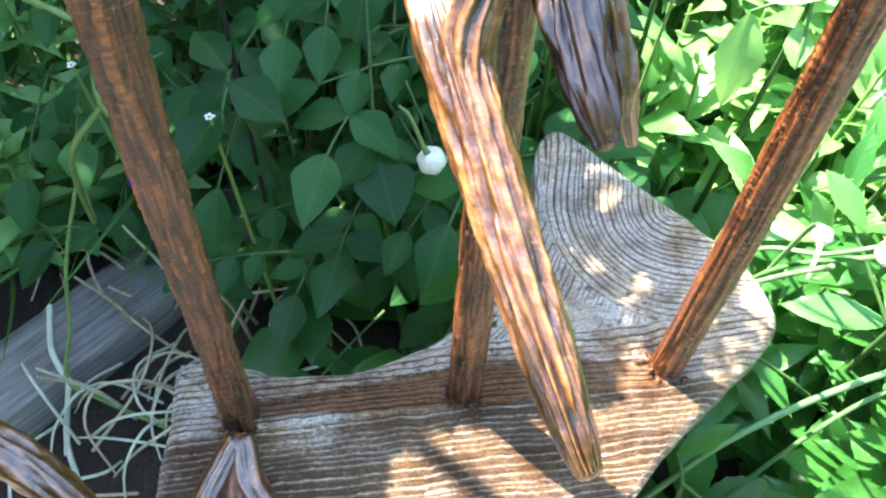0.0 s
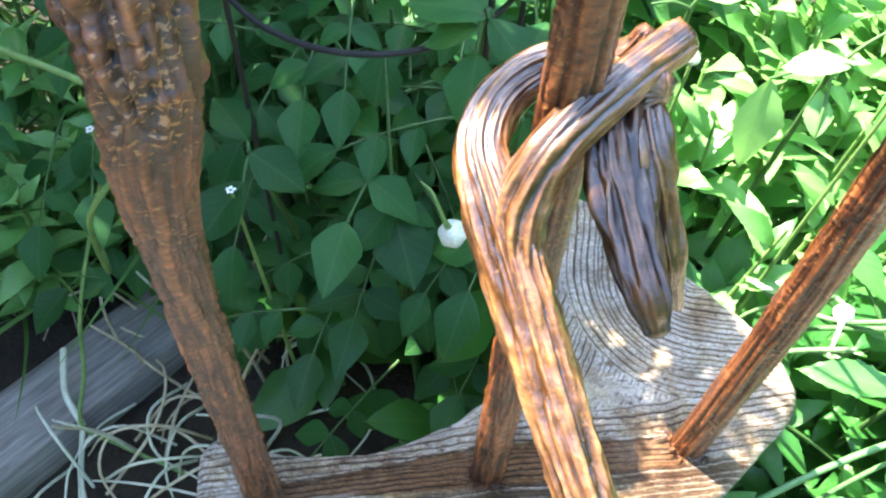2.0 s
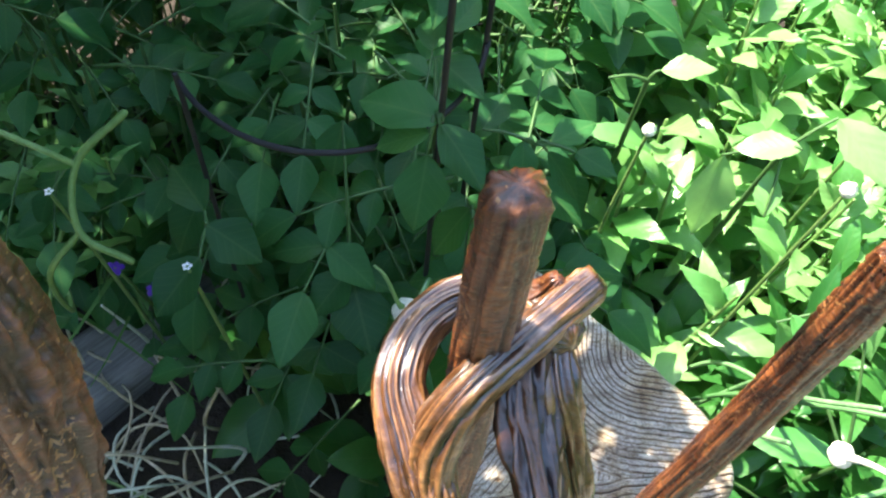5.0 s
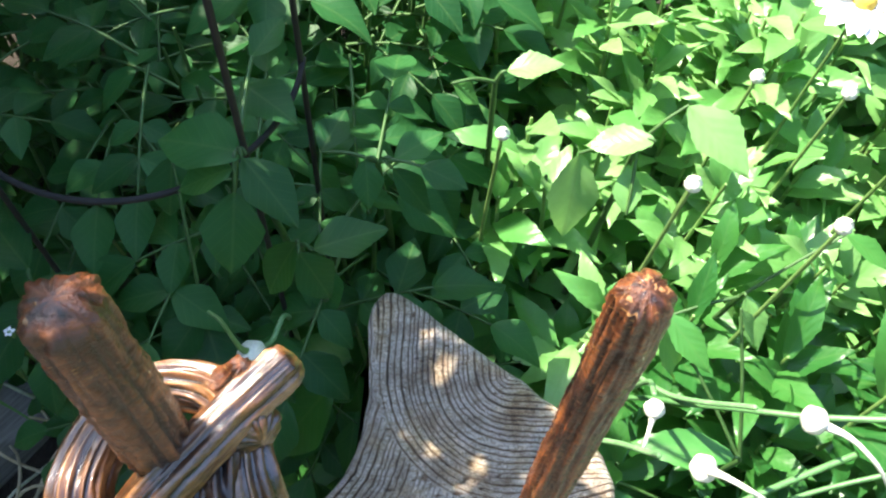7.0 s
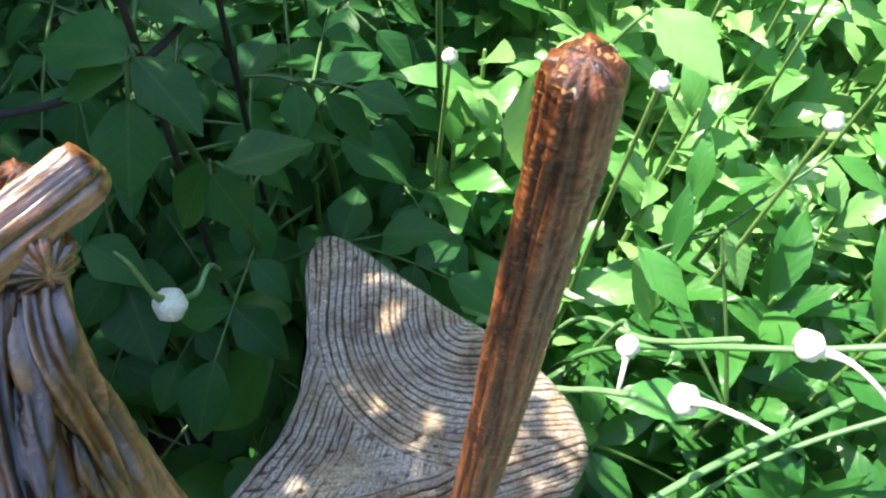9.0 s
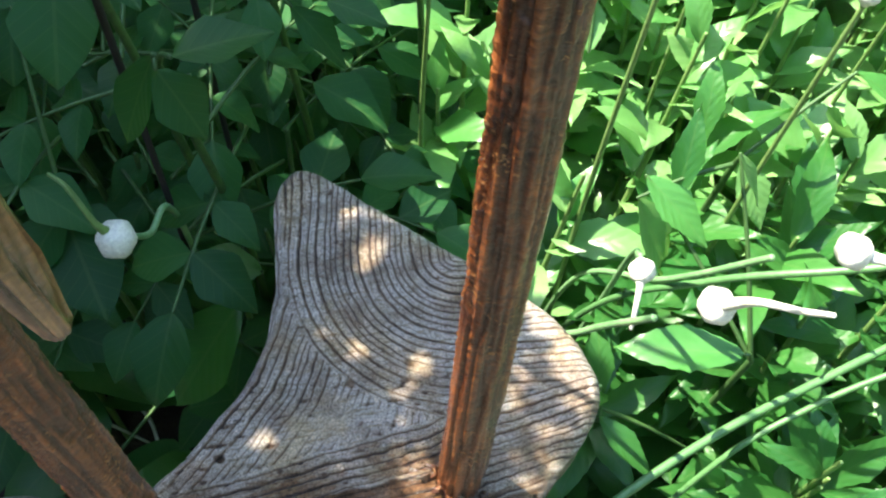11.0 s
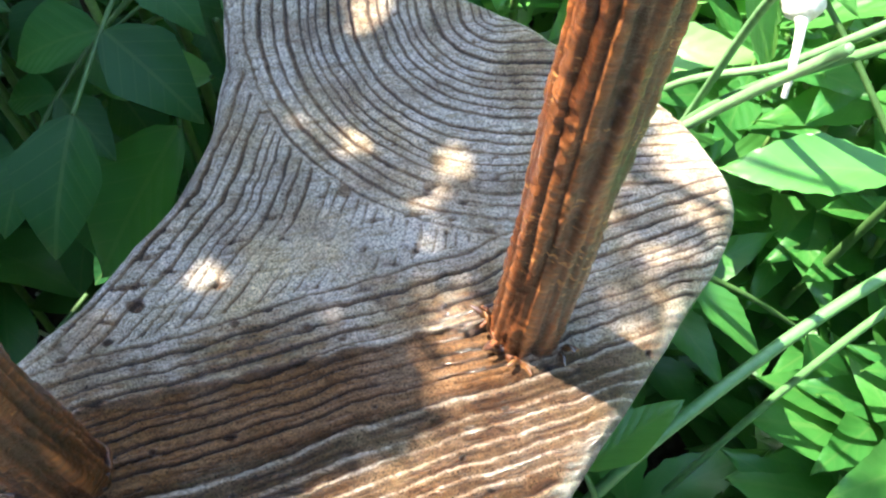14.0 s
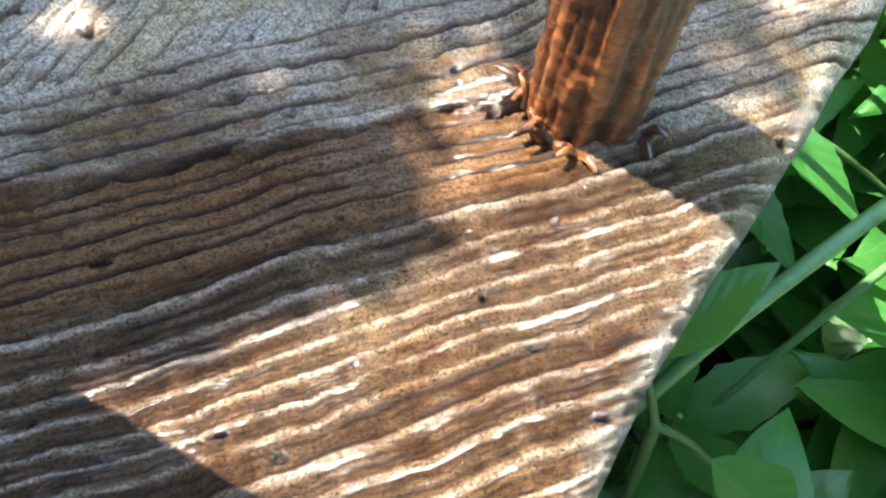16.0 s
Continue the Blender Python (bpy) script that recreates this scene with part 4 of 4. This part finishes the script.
# sun patches on the board, kept clear when the unseen leaves are placed
FLECKS = ((0.133, 0.2425, 0.0049), (0.1208, 0.378, 0.0074), (0.1302, 0.3489, 0.0078), (0.1217, 0.3385, 0.0049), (0.0978, 0.3105, 0.0049), (0.1164, 0.2972, 0.0052), (0.0667, 0.26, 0.0078), (0.1451, 0.2898, 0.0057), (0.1863, 0.2775, 0.0052), (0.1837, 0.2593, 0.0051), (0.1946, 0.2451, 0.0049), (0.1011, 0.2454, 0.0049), (0.1406, 0.3716, 0.0049), (0.1343, 0.2726, 0.0049), (0.0387, 0.2515, 0.0049))
FRONT_SUN = [(-0.01, 0.125), (-0.01, 0.17), (0.005, 0.187), (0.03, 0.187), (0.068, 0.1925), (0.1215, 0.2035), (0.1250, 0.2205), (0.127, 0.236), (0.150, 0.236), (0.153, 0.2185), (0.175, 0.2235), (0.196, 0.228), (0.24, 0.235), (0.28, 0.235), (0.28, 0.125)]
TIP_SUN = [(0.196, 0.312), (0.210, 0.282), (0.207, 0.258), (0.214, 0.252), (0.28, 0.25), (0.28, 0.45), (0.23, 0.45)]


def sun_gap(px, py):
    """How far a place on the board lies from the nearest patch of sun; below nought inside one."""
    gap = min(math.hypot(px - fx, (py - fy) * 1.2) - fr for fx, fy, fr in FLECKS)
    one, two = np.array([px]), np.array([py])
    for patch in (FRONT_SUN, TIP_SUN):
        poly = np.array(patch)
        d = float(edge_distance(one, two, poly)[0][0])
        gap = min(gap, -d if inside(one, two, poly)[0] else d)
    return gap


def unseen_shade_tree():
    root = empty("unseen_shade_tree", (-1.65, 1.5, 0), "unseen leafy tree added to shade the bed", "tree")
    r = random.Random(8)
    tube("trunk", [(0, 0, -0.02, 0.07), (0.05, -0.03, 0.9, 0.055), (0.1, -0.05, 1.7, 0.04), (0.3, -0.2, 2.3, 0.02)], BARK, root, segs=14, steps=30, depth=0.15, seed=5)
    for a, b in (((0.08, -0.04, 1.3), (0.9, -0.4, 1.75)), ((0.1, -0.05, 1.6), (0.7, -0.8, 1.6)), ((0.2, -0.1, 1.9), (0.4, 0.6, 2.5)), ((0.1, -0.05, 1.55), (1.42, -1.0, 1.02)), ((0.1, -0.05, 1.7), (1.5, -0.65, 1.08)), ((0.1, -0.05, 1.6), (1.15, -0.9, 1.45))):
        tube("limb", [(*a, 0.025), (*(Vector(a).lerp(Vector(b), 0.5) + Vector((0, 0, 0.1))), 0.016), (*b, 0.006)], BARK, root, segs=8, steps=20)
    v, f, uv = [], [], []
    across = Vector((0.64, 0.77, 0))
    base = leaf_mesh("crown_leaf", 0.09, 0.05, TREE_LEAF, rows=4, cols=2)
    lv = [Vector(p.co) for p in base.vertices]
    lf = [tuple(p.vertices) for p in base.polygons]
    luv = [(0.5 + p.x / 0.05, p.y / 0.09) for p in lv]

    def put(ground, far, size):
        p = ground + TO_SUN * far - Vector((-1.65, 1.5, 0))
        m = aim(p, r.uniform(0, 360), r.uniform(-50, 20), r.uniform(-35, 35), size)
        o = len(v)
        v.extend(m @ w for w in lv)
        f.extend(tuple(o + i for i in w) for w in lf)
        uv.extend(luv)

    for k in range(3900):
        side, back = r.uniform(-0.5, 1.0), r.uniform(-1.1, 0.35)
        # crown leaves are laid over the bed, up along the light, to block it
        ground = across * side + Vector((0.77, -0.64, 0)) * back + Vector((0, 0, 0.4))
        if -0.17 < ground.x < 0.27 and 0.03 < ground.y < 0.45:
            continue
        q = edge_of_shade(ground)
        if q > 0.0:
            continue
        fringe = q > -0.16
        for n in range(5 if fringe else 1):
            if fringe and r.random() > 0.55 + 0.45 * -q / 0.16:
                continue
            jump = Vector((r.uniform(-0.05, 0.05), r.uniform(-0.05, 0.05), 0)) if n else Vector((0, 0, 0))
            if fringe and edge_of_shade(ground + jump) > -0.012:
                continue
            put(ground + jump, (0.66 if fringe else 1.3) + r.uniform(-0.08, 0.2) + 0.1 * noise.noise(Vector((side * 3, back * 3, 0))), r.uniform(0.3, 0.5) if fringe else r.uniform(0.8, 1.2))
    # thin dappling leaves further out, over the sticks
    for k in range(230):
        ground = Vector((r.uniform(-0.12, 0.36), r.uniform(-0.16, 0.115), 0.4))
        put(ground, 1.3 + r.uniform(-0.1, 0.1), r.uniform(0.35, 0.6))
    # added leaves over the board, placed to leave the flecks of sun open
    for k in range(14000):
        ground = Vector((r.uniform(-0.17, 0.27), r.uniform(0.115, 0.45), 0.4))
        free = min(sun_gap(ground.x, ground.y), -edge_of_shade(ground) if ground.y > 0.30 else 1.0)
        if free > 0.0025:
            put(ground, 0.66 + r.uniform(-0.08, 0.1), min(0.36, 0.05 + free * 10))
    tagged(link("crown", v, f, TREE_LEAF, root, uvs=uv), kind="stuff")


unseen_shade_tree()


# ---- an unseen hedge, added to keep the low sky off the bed ----
def hedge():
    """A lumpy hedge, thick and rounded at its top, all round the bed; unseen, it blocks low sky light."""
    v, f = [], []
    n, m = 180, 22
    for j in range(m + 1):
        turn = math.pi * j / m
        for i in range(n):
            a = 2 * math.pi * i / n
            lump = noise.noise(Vector((math.cos(a) * 6, math.sin(a) * 6, turn * 2))) * 0.2 + noise.noise(Vector((math.cos(a) * 30, math.sin(a) * 30, turn * 7))) * 0.12
            r = 2.8 - 0.33 * math.copysign(abs(math.cos(turn)) ** 0.5, math.cos(turn)) + lump * 0.6 * (1 if turn > 1.57 else -1)
            v.append((r * math.cos(a), 0.4 + r * math.sin(a), -0.04 + 2.6 * math.sin(turn) ** 0.35 + (0.25 * lump if 0 < j < m else 0)))
    for j in range(m):
        for i in range(n):
            k = (i + 1) % n
            f.append((j * n + i, (j + 1) * n + i, (j + 1) * n + k, j * n + k))
    return tagged(link("hedge", v, f, SKY_SCREEN), "unseen dark green hedge added to block the low sky", "hedge", kind="structure")


hedge()

# ---- small things ----
def weathered_plank():
    v, f = [], []
    n, m = 40, 8
    for i in range(n + 1):
        for j in range(m + 1):
            x, y = i / n * 0.95, j / m * 0.082
            edge = min(1.0, min(j, m - j) / 1.0)
            v.append((x, y + 0.002 * noise.noise(Vector((x * 14, j, 0))), 0.045 - 0.004 * (1 - edge) + 0.0015 * noise.noise(Vector((x * 30, y * 90, 0)))))
    for i in range(n):
        for j in range(m):
            a = i * (m + 1) + j
            f.append((a, a + m + 1, a + m + 2, a + 1))
    ring = [i * (m + 1) for i in range(n + 1)] + [n * (m + 1) + j for j in range(1, m + 1)] + [i * (m + 1) + m for i in range(n - 1, -1, -1)] + list(range(m - 1, 0, -1))
    o = len(v)
    for k in ring:
        v.append((v[k][0], v[k][1], -0.02))
    for k in range(len(ring)):
        q = (k + 1) % len(ring)
        f.append((ring[q], ring[k], o + k, o + q))
    ob = tagged(link("plank", v, f, PLANK), "grey weathered plank edging lying on the soil", "plank")
    ob.matrix_world = pose(-0.72, 0.0, 0.0, 0, 0, 45)
    return ob


weathered_plank()


def stalk(name, points, material, label, category, group, segs=7, steps=20):
    return tagged(tube(name, points, material, segs=segs, steps=steps), label, category, group)


def scape(stem, bud, r, beak, label, beak_look=BUD):
    """A garlic scape: a long stalk, a papery bud and its beak."""
    root = empty("garlic_scape", (stem[0][0], stem[0][1], 0), label, "scape", "garlic scapes")
    root.matrix_world = Matrix.Translation((stem[0][0], stem[0][1], 0))
    o = Vector((stem[0][0], stem[0][1], 0))
    pts = [Vector(p) - o for p in stem]
    tube("stalk", [(*p, 0.0020 - 0.0004 * i / len(pts)) for i, p in enumerate(pts)], SCAPE, root, segs=10, steps=50)
    c = Vector(bud) - o
    d = (c - pts[-1]).normalized() if (c - pts[-1]).length > 1e-4 else Vector((0, 0, 1))
    v, f = [], []
    side = d.orthogonal().normalized()
    up = d.cross(side)
    rows, cols = 14, 20
    for i in range(rows + 1):
        s = i / rows
        w = math.sin(math.pi * min(1, s * 0.94 + 0.03)) ** 0.75 * r
        for j in range(cols):
            a = 2 * math.pi * j / cols
            ww = w * (1 + 0.05 * math.cos(a * 6) + 0.05 * noise.noise(Vector((math.cos(a), math.sin(a), s * 3 + bud[0] * 50))))
            v.append(c + d * r * 2.1 * (s - 0.5) + (side * math.cos(a) + up * math.sin(a)) * ww)
    for i in range(rows):
        for j in range(cols):
            a, b = i * cols + j, i * cols + (j + 1) % cols
            f.append((a, b, b + cols, a + cols))
    f += [tuple(range(cols - 1, -1, -1)), tuple(rows * cols + j for j in range(cols))]
    link("bud", v, f, BUD, root, "white papery round bud")
    bk = [Vector(p) - o for p in beak]
    tube("beak", [(*(c + (bk[0] - c).normalized() * r * 0.7), 0.0028)] + [(*p, 0.0016 - 0.0010 * i / len(bk)) for i, p in enumerate(bk)], beak_look, root, "thin curved beak", segs=8, steps=16)
    return root


WHITE = "green garlic scape with a white papery bud"
scape([(0.03, 0.44, 0), (0.028, 0.42, 0.30), (0.026, 0.405, 0.385), (0.018, 0.385, 0.392), (0.012, 0.372, 0.410)], (0.009, 0.362, 0.424), 0.0095,
      [(0.003, 0.362, 0.440), (-0.005, 0.372, 0.455), (-0.012, 0.378, 0.458)], WHITE + " in shade", STEM)
scape([(0.195, 0.36, 0), (0.205, 0.335, 0.28), (0.229, 0.299, 0.386), (0.240, 0.270, 0.452)], (0.247, 0.250, 0.498), 0.0074,
      [(0.250, 0.238, 0.522), (0.256, 0.226, 0.536), (0.256, 0.216, 0.552)], WHITE + " beside the board")
scape([(0.26, 0.44, 0), (0.27, 0.40, 0.25), (0.285, 0.33, 0.37), (0.306, 0.295, 0.445)], (0.322, 0.275, 0.479), 0.0080,
      [(0.338, 0.262, 0.482), (0.352, 0.248, 0.474), (0.363, 0.238, 0.458)], WHITE + " beside the board")
scape([(0.28, 0.42, 0), (0.275, 0.37, 0.25), (0.262, 0.335, 0.39), (0.253, 0.314, 0.428)], (0.249, 0.303, 0.434), 0.0064,
      [(0.246, 0.295, 0.431), (0.243, 0.287, 0.424), (0.242, 0.283, 0.416)], WHITE + " beside the board")


def leaning_stem(points, r, label):
    ob = tagged(tube("scape_stem", [(*p, r) for p in points], SHADED_SCAPE, segs=10, steps=40), label, "stem", "leaning scape stems")
    return ob


leaning_stem([(0.12, 0.19, 0.0), (0.18, 0.205, 0.24), (0.221, 0.223, 0.30), (0.30, 0.255, 0.315), (0.394, 0.282, 0.325), (0.52, 0.31, 0.36)], 0.0025, "thick blue-green scape stem leaning past the board")
leaning_stem([(0.22, 0.21, 0.0), (0.30, 0.245, 0.26), (0.36, 0.262, 0.32), (0.427, 0.267, 0.36), (0.54, 0.27, 0.40)], 0.0018, "thin blue-green scape stem leaning past the plants")
leaning_stem([(0.24, 0.42, 0.0), (0.262, 0.36, 0.28), (0.30, 0.315, 0.39), (0.36, 0.285, 0.44), (0.46, 0.26, 0.49)], 0.0020, "blue-green scape stem leaning over the sunlit plants")


def wire_hoop():
    root = empty("wire_plant_support", (-0.045, 0.507, 0), "dark wire plant support hoop among the leaves", "plant support")
    root.matrix_world = Matrix.Translation((-0.045, 0.507, 0))
    turns = [radians(a) for a in range(-150, -4, 6)]
    tube("hoop", [(0.1 * math.cos(a), 0.1 * math.sin(a), 0.54, 0.0019) for a in turns], WIRE, root, segs=8, steps=60)
    for x, y, top in ((0.069, -0.088, 0.98), (0.098, -0.013, 0.98), (-0.087, -0.05, 0.545)):
        tube("leg", [(x, y, -0.03, 0.0019), (x, y, top * 0.5, 0.0019), (x + 0.001, y - 0.002, top, 0.0019)], WIRE, root, segs=8, steps=12)


wire_hoop()


def small_flower(name, place, r, petals, material, label, group, stem_from=None):
    root = empty(name, (place[0], place[1], 0), label, "flower", group)
    root.matrix_world = Matrix.Translation((place[0], place[1], 0))
    me = leaf_mesh("petal", r, r * (0.36 if petals > 9 else 0.7), material, 0.1, 0.25, belly=0.6, tip=1.3, rows=6, cols=2)
    top = Vector((0, 0, place[2]))
    tube("stem", [(0.01, 0.03, -0.01, 0.0022), (0.004, 0.012, place[2] * 0.6, 0.0018), (*top, 0.0012)], STEM, root, segs=6, steps=14)
    for k in range(petals):
        share("petal", me, aim(top, 360 * k / petals + rng.uniform(-5, 5), rng.uniform(-2, 22), rng.uniform(-8, 8), rng.uniform(0.9, 1.05)), root)
    if petals > 9:
        tube("disc", [(*(top - Vector((0, 0, 0.002))), r * 0.28), (*(top + Vector((0, 0, 0.003))), r * 0.22)], YELLOW, root, "yellow centre", segs=14, steps=4)


small_flower("daisy", (0.435, 0.555, 0.500), 0.034, 18, PETAL, "large white daisy in full sun", "white daisies")
for p in ((-0.30, 0.56, 0.22), (-0.26, 0.50, 0.20), (-0.12, 0.52, 0.33), (-0.215, 0.47, 0.22)):
    small_flower("violet_flower", p, 0.009, 5, PURPLE, "tiny purple flower in the shade", "purple flowers")
for p in ((-0.135, 0.385, 0.435), (-0.25, 0.46, 0.40)):
    small_flower("white_flower", p, 0.0038, 5, PETAL, "tiny white flower in the shade", "small white flowers")


def flower_bud(place, r):
    root = empty("flower_bud", (place[0], place[1], 0), "closed pale yellow-white flower bud on a green stem", "flower bud", "closed buds in the sun")
    root.matrix_world = Matrix.Translation((place[0], place[1], 0))
    z = place[2]
    tube("stem", [(0.01, 0.03, -0.01, 0.0022), (0.0, 0.01, z * 0.6, 0.0018), (0, 0, z - r, 0.0014)], STEM, root, segs=6, steps=12)
    tube("bud", [(0, 0, z - r, r * 0.45), (0, 0, z - r * 0.4, r * 0.95), (0.0005, 0, z + r * 0.3, r * 0.9), (0.001, 0, z + r, r * 0.3)], BUD, root, segs=14, steps=12)
    for k in range(5):
        share("sepal", LANCE[0], aim((0, 0, z - r), 72 * k, 62, 0, 0.14), root)


for p in ((0.183, 0.505, 0.441), (0.266, 0.398, 0.535), (0.343, 0.365, 0.535), (0.40, 0.48, 0.50), (0.46, 0.46, 0.49), (0.36, 0.52, 0.47), (0.52, 0.40, 0.46)):
    flower_bud(p, 0.0052)


# dry stalks and a pale creeping stem over the soil
def pale_creeper():
    root = empty("pale_creeper", (-0.34, 0.366, 0), "pale green creeping stem with small leaves over the plank", "creeper")
    root.matrix_world = Matrix.Translation((-0.34, 0.366, 0))
    for pts, r in (([(0.10, -0.04, 0.03), (0.03, -0.012, 0.035), (0.0, 0.0, 0.055), (0.005, 0.04, 0.09), (0.008, 0.08, 0.14), (0.02, 0.15, 0.19), (0.04, 0.19, 0.24)], 0.0021),
                   ([(0.0, 0.0, 0.05), (-0.02, 0.03, 0.06), (-0.026, 0.07, 0.075)], 0.0035), ([(0.0, 0.0, 0.05), (0.0, -0.05, 0.02), (0.01, -0.08, 0.0)], 0.003),
                   ([(0.15, 0.13, 0.45), (0.113, 0.105, 0.42), (0.112, 0.07, 0.385), (0.145, 0.06, 0.36)], 0.0028), ([(0.112, 0.105, 0.42), (0.085, 0.108, 0.44), (0.02, 0.13, 0.45)], 0.0024),
                   ([(0.112, 0.07, 0.385), (0.08, 0.055, 0.34), (0.05, 0.09, 0.2), (0.02, 0.15, 0.19)], 0.0024)):
        tube("stem", [(*p, r) for p in pts], PALE if pts[-1][2] < 0.1 else STEM, root, segs=8, steps=24)
    for p, h in (((0.008, 0.08, 0.14), 60), ((0.008, 0.09, 0.145), -50), ((0.02, 0.13, 0.18), -70), ((0.02, 0.15, 0.19), 80), ((0.113, 0.105, 0.42), 100), ((0.05, 0.12, 0.445), 20)):
        share("leaf", WIDE[0], aim(p, h, 10, 0, 0.32), root)


pale_creeper()
r3 = random.Random(12)
for k in range(46):
    x, y = r3.uniform(-0.36, -0.10), r3.uniform(0.26, 0.50)
    a, n = r3.uniform(0, 6.28), r3.uniform(0.05, 0.16)
    d = Vector((math.cos(a), math.sin(a), 0)) * n
    rise = r3.uniform(0.01, 0.07)
    p = Vector((x, y, 0.012))
    bend = Vector((-d.y, d.x, 0)) * r3.uniform(-0.35, 0.35)
    stalk("dry_stalk", [(*p, 0.0018), (*(p + d * 0.35 + bend + Vector((0, 0, rise))), 0.0017), (*(p + d * 0.75 + bend + Vector((0, 0, rise * 0.9))), 0.0015), (*(p + d + Vector((0, 0, 0.004))), 0.001)],
          r3.choice((PALE, STRAW, STRAW, PALE)), "pale dry stalk lying on the soil", "stalk", "dry stalks on the soil", 6, 14)
for k in range(10):
    x, y = r3.uniform(-0.33, -0.14), r3.uniform(0.34, 0.52)
    h = r3.uniform(0.08, 0.2)
    stalk("dry_stalk", [(x, y, -0.01, 0.0022), (x + r3.uniform(-0.02, 0.02), y + r3.uniform(-0.02, 0.02), h * 0.5, 0.002), (x + r3.uniform(-0.05, 0.05), y + r3.uniform(-0.04, 0.04), h, 0.0012)],
          r3.choice((PALE, STRAW)), "upright dry stalk rising from the soil", "stalk", "dry stalks on the soil", 6, 12)
